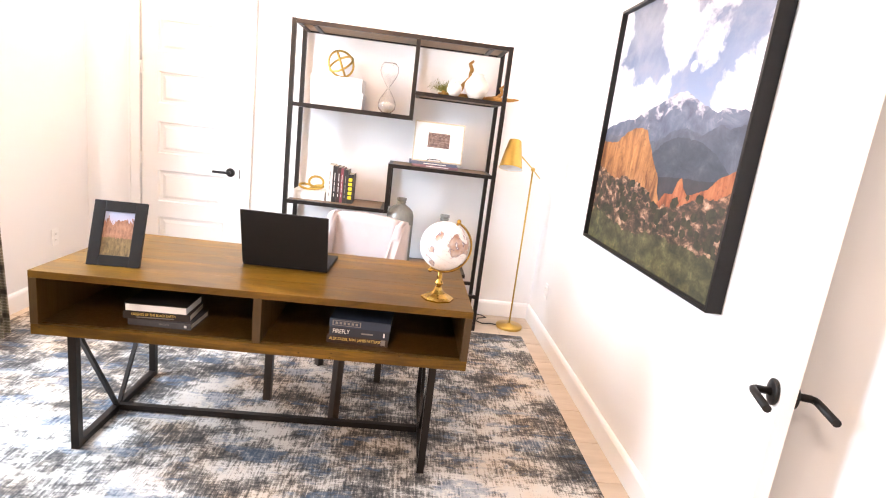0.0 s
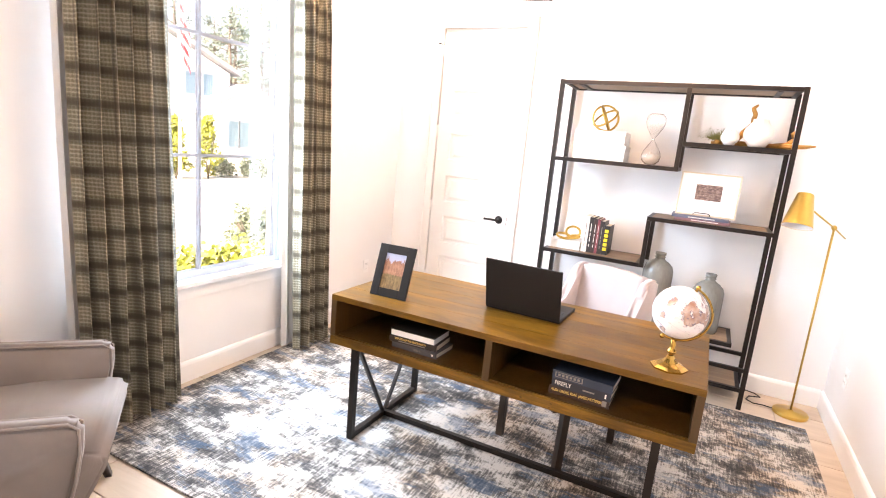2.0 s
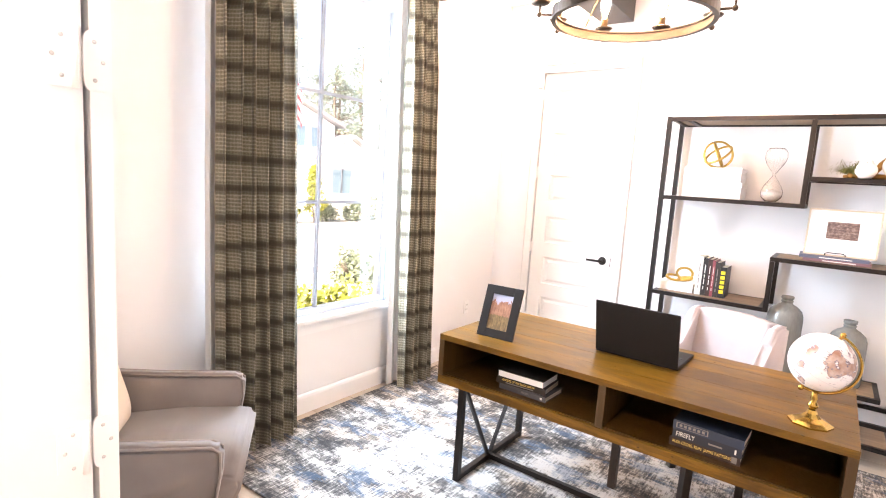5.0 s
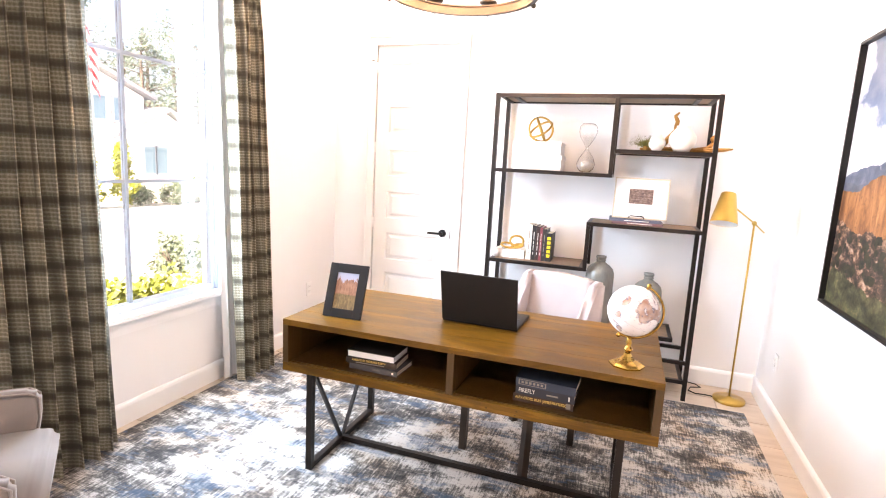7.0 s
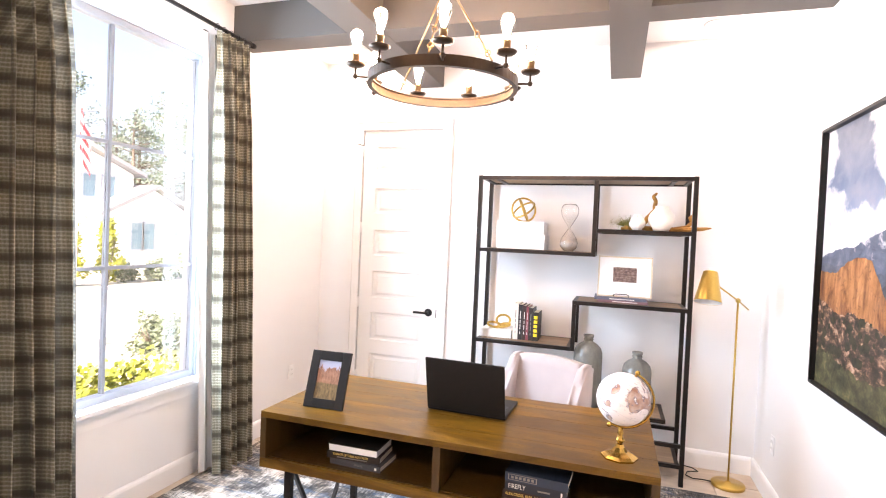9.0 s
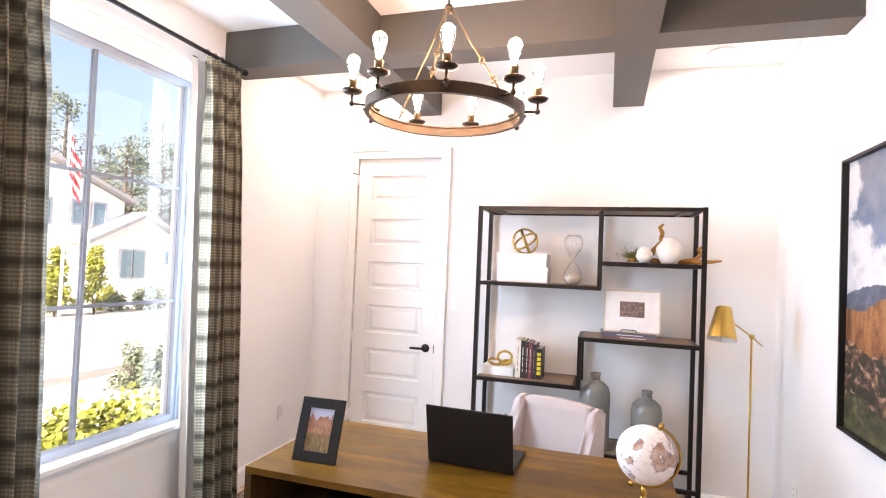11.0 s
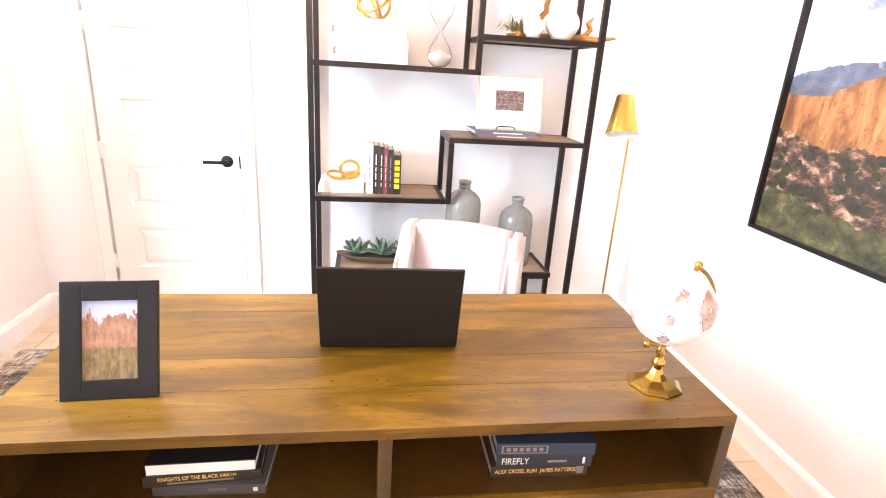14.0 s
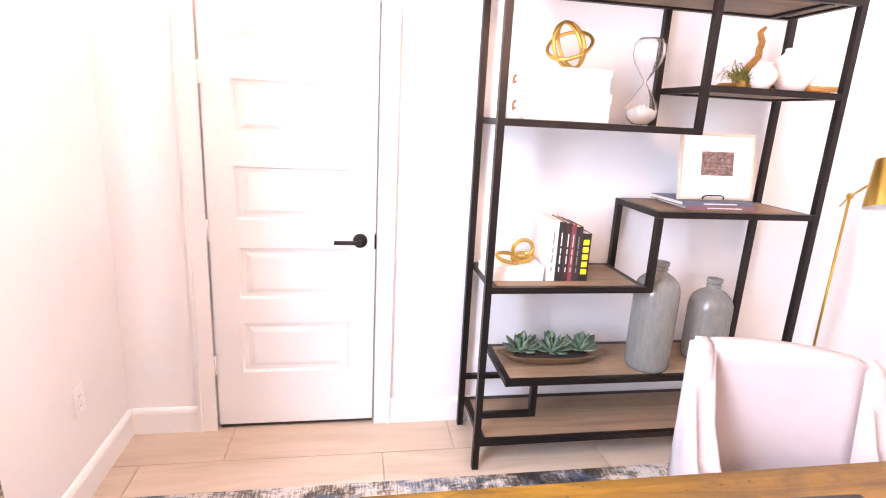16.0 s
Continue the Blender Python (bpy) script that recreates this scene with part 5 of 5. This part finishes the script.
# ---- armchair ----
ac = thing("armchair", "grey taupe velvet armchair with a cream cushion in the corner", "armchair", (-1.400, 1.008, 0), "", -39, False)
AW = .345
for x, y in ((-.28, .25), (.28, .25), (-.26, -.27), (.26, -.27)):
    bm = bmesh.new()
    tube(bm, [(x * 1.20, y * 1.20, 0), (x, y, .20)], [.017, .030], 4)
    part("leg", bm, DARKWOOD, ac, "dark tapered wooden leg")


def upholstered(prof, x0, x1, taper, r):
    """A padded block: a side profile (y, z) from x0 to x1, drawn in towards the floor by taper."""
    bm = bmesh.new()
    rows = []
    for x in (x0, x1):
        rows.append([bm.verts.new((x - math.copysign(taper, x) * max(0, 1 - (z - .19) / .32), y, z)) for y, z in prof])
    a, b = rows
    bm.faces.new(a)
    bm.faces.new(b[::-1])
    for k in range(len(prof)):
        j = (k + 1) % len(prof)
        bm.faces.new((a[k], b[k], b[j], a[j]))
    bmesh.ops.recalc_face_normals(bm, faces=bm.faces[:])
    bmesh.ops.bevel(bm, geom=bm.edges[:], offset=r, segments=3, affect="EDGES")
    for f in bm.faces:
        f.smooth = True
    return bm


SEATPROF = [(-.26, .19), (.265, .19), (.32, .28), (.365, .37), (.392, .43), (.385, .468), (.34, .485), (.10, .492), (-.26, .47)]
part("seat", upholstered(SEATPROF, -.285, .285, .03, .016), GREYVELVET, ac, "rounded velvet seat")
ARMPROF = [(-.33, .19), (.245, .19), (.285, .28), (.315, .40), (.335, .52), (.338, .60), (.31, .618), (0, .630), (-.33, .655)]
WELT = fabric("velvet_welt", (0.19, 0.158, 0.138), (0.26, 0.216, 0.19), 0.7, 300)
for s in (-1, 1):
    x0, x1 = sorted((s * .275, s * AW))
    arm = part("arm", upholstered(ARMPROF, x0, x1, .05, .016), GREYVELVET, ac, "velvet arm with welted edge")
    for x in (x0 + .009, x1 - .009):
        bm = bmesh.new()
        pts = [(x - math.copysign(.05, x) * max(0, 1 - (z - .19) / .32), y + dy, z + dz) for (y, z), dy, dz in zip(ARMPROF[1:], (-.004, -.004, -.004, -.004, -.007, -.006, -.004, -.004), (.004, 0, 0, 0, -.006, -.004, -.004, -.004))]
        tube(bm, pts, .0045, 6)
        part("welt", bm, WELT, arm, "corded welt")
bk = part("backrest", rbox((-AW, -.36, .19), (AW, -.25, .86), .045, 4), GREYVELVET, ac)
cu = thing("cushion", "cream throw cushion on the armchair seat", "cushion", (-1.500, .935, .495), "", -39, False)
bm = bmesh.new()
g = [[None] * 13 for _ in range(13)]
for s in (1, -1):
    rowsv = []
    for k in range(13):
        rowsv.append([])
        for j in range(13):
            u, w = j / 6 - 1, k / 6 - 1
            if s < 0 and (k in (0, 12) or j in (0, 12)):
                rowsv[-1].append(g[k][j])
                continue
            th = .075 * ((1 - u ** 4) * (1 - w ** 4)) ** .6
            v = bm.verts.new((u * .21 * (1 - .06 * (1 - w * w)), s * th, .16 + w * .2 * (1 - .06 * (1 - u * u))))
            if s > 0:
                g[k][j] = v
            rowsv[-1].append(v)
    for k in range(12):
        for j in range(12):
            bm.faces.new((rowsv[k][j], rowsv[k][j + 1], rowsv[k + 1][j + 1], rowsv[k + 1][j])).smooth = True
part("cover", bm, CUSHION, cu).matrix_basis = pose(0, 0, 0, 16, 0, 0)

# ---- chandelier ----
CX, CY, CZ, CR = -.230, 2.46, 2.235, .325
cd = thing("chandelier", "round dark bronze ring chandelier with nine glowing filament bulbs", "chandelier", (CX, CY, CZ))
bm = bmesh.new()
n = 72
rings = []
for r, z in ((CR, -.022), (CR + .004, -.022), (CR + .004, .022), (CR, .022), (CR - .014, .022), (CR - .014, .017), (CR - .004, .017), (CR - .004, -.017), (CR - .016, -.017), (CR - .016, -.022)):
    rings.append([bm.verts.new((CX + r * math.cos(2 * math.pi * j / n), CY + r * math.sin(2 * math.pi * j / n), CZ + z)) for j in range(n)])
for k in range(len(rings)):
    a, b = rings[k], rings[(k + 1) % len(rings)]
    for j in range(n):
        bm.faces.new((a[j], a[(j + 1) % n], b[(j + 1) % n], b[j]))
part("ring", bm, BRONZE, cd, "flat bronze hoop")
for k in range(9):
    q = math.radians(-72 + 40 * k)
    c, s = math.cos(q), math.sin(q)
    ex, ey = CX + (CR + .055) * c, CY + (CR + .055) * s
    bm = bmesh.new()
    tube(bm, [(CX + (CR + .002) * c, CY + (CR + .002) * s, CZ), (ex, ey, CZ), (ex, ey, CZ + .045)], .0055, 8)
    ball(bm, (ex, ey, CZ), .0115, 12)
    arm = part("arm", bm, BRONZE, cd)
    bm = bmesh.new()
    lathe(bm, [(.002, .038), (.024, .040), (.036, .045), (.042, .052), (.041, .054), (.034, .050), (.002, .049)], ex, ey, 24, pose(0, 0, CZ))
    part("dish", bm, BRONZE, arm)
    bm = bmesh.new()
    lathe(bm, [(.002, .05), (.0155, .05), (.0155, .088), (.017, .089), (.017, .093), (.012, .095), (.002, .095)], ex, ey, 18, pose(0, 0, CZ))
    part("socket", bm, OLDBRASS, arm, "dull brass bulb socket")
    bm = bmesh.new()
    lathe(bm, [(.002, .094), (.0120, .094), (.0130, .106), (.0175, .124), (.0235, .145), (.0270, .163), (.0272, .175), (.0240, .187), (.0165, .196), (.008, .200), (.002, .201)], ex, ey, 28, pose(0, 0, CZ))
    g = part("bulb", bm, GLASS, arm, "clear teardrop bulb")
    g.visible_shadow = False
    bm = bmesh.new()
    for j in range(6):
        a = 2 * math.pi * j / 6
        tube(bm, [(ex + .005 * math.cos(a), ey + .005 * math.sin(a), CZ + .108), (ex + .011 * math.cos(a + .4), ey + .011 * math.sin(a + .4), CZ + .17)], .0016, 5)
    tube(bm, [(ex, ey, CZ + .1), (ex, ey, CZ + .15)], .003, 6)
    part("filament", bm, BULB, arm, "glowing filament")
HUB = 2.665
for deg in (-34, 149, -82):
    q = math.radians(deg)
    p0 = Vector((CX + (CR - .01) * math.cos(q), CY + (CR - .01) * math.sin(q), CZ + .03))
    p1 = Vector((CX + .015 * math.cos(q), CY + .015 * math.sin(q), HUB))
    for f0, f1 in ((.0, .08), (.10, .30), (.34, .97)):
        bm = bmesh.new()
        tube(bm, [p0.lerp(p1, f0), p0.lerp(p1, f1)], .0042, 8)
        part("rod", bm, OLDBRASS, cd)
    for f in (.09, .32, .985):
        bm = bmesh.new()
        c = p0.lerp(p1, f)
        tube(bm, [c + Vector((.010 * math.cos(a), 0, .013 * math.sin(a))) for a in (2 * math.pi * j / 14 for j in range(14))], .0026, 6, True)
        part("link", bm, OLDBRASS, cd)
bm = bmesh.new()
ball(bm, (CX, CY, HUB + .012), .016, 14)
part("hub", bm, BRONZE, cd)
for k in range(9):
    bm = bmesh.new()
    c = Vector((CX, CY, HUB + .045 + k * .034))
    tube(bm, [c + Vector(((.009 * math.cos(a)) * (k % 2), (.009 * math.cos(a)) * (1 - k % 2), .021 * math.sin(a))) for a in (2 * math.pi * j / 14 for j in range(14))], .0024, 6, True)
    part("chain_link", bm, BRONZE, cd)
bm = bmesh.new()
lathe(bm, [(.001, ZC - .03), (.02, ZC - .03), (.055, ZC - .018), (.062, ZC - .004), (.062, ZC - .001), (.001, ZC - .001)], CX, CY, 32)
part("canopy", bm, BRONZE, cd)

# recessed ceiling lights
for x, y in ((-1.525, 4.11), (1.10, 4.13)):
    rl = thing("recessed_light", "round white recessed ceiling light switched on", "ceiling light", (x, y, ZC), "recessed lights")
    bm = bmesh.new()
    lathe(bm, [(.066, ZC - .001), (.088, ZC - .001), (.088, ZC - .004), (.074, ZC - .009), (.066, ZC - .006)], x, y, 40)
    part("trim_ring", bm, TRIM, rl)
    bm = bmesh.new()
    lathe(bm, [(.001, ZC - .0045), (.0655, ZC - .0045), (.0655, ZC - .0055), (.001, ZC - .0055)], x, y, 32)
    part("lens", bm, DISC, rl, "glowing lens")
# Fixture added out of view, where the hall fill lamp shines.
hl = thing("added_hall_fixture", "added round flush ceiling light in the unseen hall", "ceiling light", (-.3, -.7, ZC))
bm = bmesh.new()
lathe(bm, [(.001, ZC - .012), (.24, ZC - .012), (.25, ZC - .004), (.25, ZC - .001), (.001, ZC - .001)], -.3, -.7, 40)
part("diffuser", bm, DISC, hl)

# ---- outside ----
GZ = -.45


def ground_mat():
    m = Nodes("dry_lawn", .95)
    v = m.coord()
    c = m.ramp(m.noise(v, .35, 6, .6), (.35, (.44, .41, .33)), (.7, (.60, .56, .48)))
    return m.color(m.mix(m.math("MULTIPLY", m.noise(v, 30, 3), .4), c, (.2, .2, .1))).bump(m.noise(v, 60, 3), .4, .02).mat


bm = bmesh.new()
box(bm, (-900, -900, GZ - .2), (900, 900, GZ))
structure("ground", bm, ground_mat(), "pale sunlit ground outside")
ROADM = mottled("pale_concrete", ((.3, (.42, .41, .39)), (.7, (.52, .51, .49))), 2, (1, 1, 1), .9)
bm = bmesh.new()
box(bm, (-13.5, -60, GZ), (-7.6, 90, GZ + .02))
structure("road", bm, ROADM, "sunlit pale concrete street")
bm = bmesh.new()
box(bm, (-7.6, -60, GZ), (-7.35, 90, GZ + .13))
box(bm, (-13.75, -60, GZ), (-13.5, 90, GZ + .13))
structure("pavement_kerb", bm, ROADM, "pale concrete kerb")


def leaf_mat(name, a, b):
    m = Nodes(name, .6)
    m.color(m.mix(m.island(), a, b))
    m.p.inputs["Subsurface Weight"].default_value = 0
    return m.mat


LEAFY = leaf_mat("yellow_green_leaves", (.12, .15, .012), (.30, .30, .03))
LEAFD = leaf_mat("pine_leaves", (.08, .115, .085), (.18, .22, .16))
LEAFG = leaf_mat("grey_green_leaves", (.075, .10, .055), (.17, .20, .12))
BARK = wood("bark", (.07, .05, .035), (.19, .15, .11), .9, 2)


def leaf_cloud(bm, rnd, spots, count, size):
    """Small bent leaves strewn round spots (centre, radius)."""
    for k in range(count):
        c, r = spots[rnd.randrange(len(spots))]
        d = Vector((rnd.gauss(0, 1), rnd.gauss(0, 1), rnd.gauss(0, 1))).normalized() * r * rnd.uniform(.55, 1.05)
        p = Vector(c) + d
        a = Vector((rnd.uniform(-1, 1), rnd.uniform(-1, 1), rnd.uniform(-.6, 1))).normalized() * size * rnd.uniform(.6, 1.3)
        s = a.orthogonal().normalized() * size * .45
        q = [bm.verts.new(v) for v in (p, p + a * .5 + s, p + a, p + a * .5 - s)]
        bm.faces.new(q)


def shrub(name, label, at, h, r, material, cone, seed, count, size):
    rnd = random.Random(seed)
    ob = thing(name, label, "shrub", at, "", 0, False)
    bm = bmesh.new()
    for k in range(5):
        a = rnd.uniform(0, 6.28)
        tube(bm, [(0, 0, 0), (r * .3 * math.cos(a), r * .3 * math.sin(a), h * .4), (r * .5 * math.cos(a), r * .5 * math.sin(a), h * .7)], [.02, .014, .006], 6)
    part("stems", bm, BARK, ob)
    spots = []
    for k in range(26):
        f = rnd.random()
        w = r * (1 - f) ** .7 if cone else r * math.sin(math.pi * min(.95, .22 + f * .75))
        a = rnd.uniform(0, 6.28)
        q = rnd.random() ** .5
        spots.append(((w * q * math.cos(a), w * q * math.sin(a), h * (.08 + .84 * f)), max(.08, r * .32)))
    bm = bmesh.new()
    leaf_cloud(bm, rnd, spots, count, size)
    part("foliage", bm, material, ob)
    return ob


hedge = thing("hedge", "low yellow-green hedge under the window", "hedge", (-3.1, 3.4, GZ))
rnd = random.Random(21)
spots = [((-3.1 + rnd.uniform(-.4, .4), 2.0 + rnd.random() * 4.2, GZ + .2 + rnd.random() ** .6 * .56), .17) for _ in range(190)]
bm = bmesh.new()
leaf_cloud(bm, rnd, spots, 13000, .05)
part("foliage", bm, LEAFY, hedge)
bm = bmesh.new()
for k in range(30):
    y = 2.0 + k * .14
    tube(bm, [(-3.1, y, GZ), (-3.1 + rnd.uniform(-.2, .2), y + rnd.uniform(-.1, .1), GZ + .7)], [.012, .004], 5)
part("stems", bm, BARK, hedge)
shrub("bush", "round grey-green bush on the front lawn", (-6.4, 6.86, GZ), .55, .55, LEAFG, False, 5, 2600, .06)
shrub("cone_shrub", "yellow-green clipped cone shrub across the street", (-15.0, 13.1, GZ), 2.2, .55, LEAFY, True, 6, 2200, .09)
shrub("cone_shrub", "yellow-green clipped cone shrub across the street", (-15.2, 12.0, GZ), 2.1, .55, LEAFY, True, 7, 2200, .09)
for k, (x, y, h) in enumerate(((-15.2, 15.4, .7), (-15.4, 16.6, .9), (-15.0, 17.9, .7), (-15.6, 14.2, .6))):
    shrub("low_shrub", "low grey-green shrub in a planting bed", (x, y, GZ), h, .6, LEAFG, False, 30 + k, 900, .09)


def tree(at, h, seed, count):
    rnd = random.Random(seed)
    ob = thing("tree", "tall slender pine tree behind the house", "tree", at, "pines behind the house", 0, False)
    bm = bmesh.new()
    pts = [(0.25 * noise.noise((seed, k * .7, 0)), .25 * noise.noise((seed, k * .7, 5)), h * k / 8) for k in range(9)]
    tube(bm, pts, [.24 * (1 - k / 9) + .03 for k in range(9)], 8)
    spots = []
    for k in range(26):
        f = rnd.uniform(.38, .98)
        a = rnd.uniform(0, 6.28)
        L = h * .17 * (1.15 - f) * 1.9
        b = Vector((0, 0, h * f))
        e = b + Vector((L * math.cos(a), L * math.sin(a), L * .25))
        tube(bm, [b, b.lerp(e, .5) + Vector((0, 0, .05)), e], [.05, .035, .012], 5)
        for g in (.45, .75, 1.0):
            spots.append((b.lerp(e, g) + Vector((0, 0, .15)), h * .045))
    part("trunk", bm, BARK, ob)
    bm = bmesh.new()
    leaf_cloud(bm, rnd, spots, count, .20)
    part("crown", bm, LEAFD, ob)


rnd = random.Random(77)
for k in range(17):
    f = k / 16
    tree((-36 - rnd.uniform(0, 9) + 6 * f, 24 + 24 * f + rnd.uniform(-1.5, 1.5), GZ), rnd.uniform(9.5, 15), 100 + k, 1000)

ROOF = paint("grey_shingle_roof", (.30, .30, .31), .9, 8, .6)
SIDING = paint("white_siding", (.78, .77, .75), .7, 12, .3)
house = thing("house", "white two-storey house with grey gabled roof across the street", "house", (-24, 22, GZ))


def gable(x0, x1, y0, y1, z0, z1, ridge, name="wall"):
    """Walls and a pitched roof; the ridge runs along x and the gable end looks at us."""
    bm = bmesh.new()
    ym = (y0 + y1) / 2
    a = [bm.verts.new((x, y, z)) for x in (x0, x1) for y, z in ((y0, z0), (y1, z0), (y1, z1), (ym, ridge), (y0, z1))]
    bm.faces.new(a[:5][::-1])
    bm.faces.new(a[5:])
    for k in range(5):
        j = (k + 1) % 5
        bm.faces.new((a[k], a[j], a[5 + j], a[5 + k]))
    part("wall", bm, SIDING, house, "white siding walls")
    for s in (0, 1):
        bm = bmesh.new()
        ye, o = (y0, -.45) if s == 0 else (y1, .45)
        slope = (ridge - z1) / abs(ym - ye)
        p = [(x0 - .4, ym, ridge + .06), (x1 + .4, ym, ridge + .06), (x1 + .4, ye + o, z1 - slope * .45 + .06), (x0 - .4, ye + o, z1 - slope * .45 + .06)]
        lo = [bm.verts.new(v) for v in p]
        hi = [bm.verts.new((v[0], v[1], v[2] + .18)) for v in p]
        bm.faces.new(lo[::-1])
        bm.faces.new(hi)
        for k in range(4):
            j = (k + 1) % 4
            bm.faces.new((lo[k], lo[j], hi[j], hi[k]))
        part("roof", bm, ROOF, house, "grey shingle roof")


gable(-30, -22.5, 13.0, 20.6, GZ, 4.0, 5.4)
gable(-26, -21.5, 18.2, 23.6, GZ, 2.0, 3.3)
gable(-30, -25, 23.6, 31.0, GZ, 1.7, 2.9)
DIMGLASS = plain("dim_window_glass", (.20, .30, .36), .2)
for x, y0, y1, z0, z1 in ((-22.47, 18.9, 19.5, 2.75, 3.75), (-22.47, 17.9, 18.5, 2.75, 3.75), (-22.47, 16.2, 16.9, 2.7, 3.7), (-21.47, 19.6, 20.2, .35, 1.6), (-21.47, 20.3, 20.9, .35, 1.6), (-21.47, 22.2, 22.7, 1.0, 1.6), (-24.97, 26, 27, .2, 1.2), (-24.97, 28.5, 29.5, .2, 1.2)):
    wd = boxes("window", DIMGLASS, house, ((x, y0, z0), (x + .05, y1, z1)))
    bm = bmesh.new()
    for a, b in (((y0 - .08, z0 - .08), (y0, z1 + .08)), ((y1, z0 - .08), (y1 + .08, z1 + .08)), ((y0, z0 - .08), (y1, z0)), ((y0, z1), (y1, z1 + .08))):
        box(bm, (x, a[0], a[1]), (x + .09, b[0], b[1]))
    part("window_frame", bm, SASH, wd)
flag = thing("flag", "red and white striped flag on a pole across the street", "flag", (-14.4, 11.55, GZ))
bm = bmesh.new()
tube(bm, [(-14.4, 11.55, GZ), (-14.4, 11.55, 5.2)], [.05, .03], 8)
part("pole", bm, TRIM, flag)
RED = plain("flag_red", (.5, .04, .05), .8)
for k in range(7):
    bm = bmesh.new()
    vs = []
    for j in range(9):
        f = j / 8
        for e in (0, 1):
            vs.append(bm.verts.new((-14.4 + .06 * math.sin(f * 9), 11.58 + .35 * f, 4.9 - (k + e) * .17 - .9 * f)))
    for j in range(8):
        bm.faces.new((vs[2 * j], vs[2 * j + 1], vs[2 * j + 3], vs[2 * j + 2]))
    part("stripe", bm, RED if k % 2 == 0 else WHITECARD, flag, "red stripe" if k % 2 == 0 else "white stripe")

# ---- floor tiles, one by one ----
sub = sboxes("floor", GROUT, ((XL - .15, HY - .12, -.12), (XR + .7, YB + .8, -.006)), label="beige wood-look plank tile floor with pale grout")
FLAT[sub] = True
TL, TW, J = 1.02, .31, .003
shapes = {}
edges = [4.15 - TW * k for k in range(-1, 20)]
for r, yb in enumerate(edges):
    ya, yc = max(yb - TW, HY), min(yb, YB + .10)
    off = (-.49 if r == 0 else -.825 - (r - 1) * .345) % TL
    x = math.floor((XL - off) / TL) * TL + off
    while x < XR + .6:
        a, b = max(x, XL), min(x + TL, XR)
        if b - a > .01 and yc - ya > .01:
            key = (round(b - a, 3), round(yc - ya, 3))
            if key not in shapes:
                w, d = key
                bm = bmesh.new()
                q = .002
                lo = [bm.verts.new(p) for p in ((J / 2, J / 2, -.006), (w - J / 2, J / 2, -.006), (w - J / 2, d - J / 2, -.006), (J / 2, d - J / 2, -.006))]
                hi = [bm.verts.new(p) for p in ((J / 2 + q, J / 2 + q, 0), (w - J / 2 - q, J / 2 + q, 0), (w - J / 2 - q, d - J / 2 - q, 0), (J / 2 + q, d - J / 2 - q, 0))]
                bm.faces.new(hi)
                for k in range(4):
                    bm.faces.new((lo[k], lo[(k + 1) % 4], hi[(k + 1) % 4], hi[k]))
                me = bpy.data.meshes.new("tile")
                bm.to_mesh(me)
                bm.free()
                me.materials.append(TILE)
                shapes[key] = me
            t = new("tile", shapes[key])
            t.parent = sub
            t.location = (a, ya, 0)
        x += TL
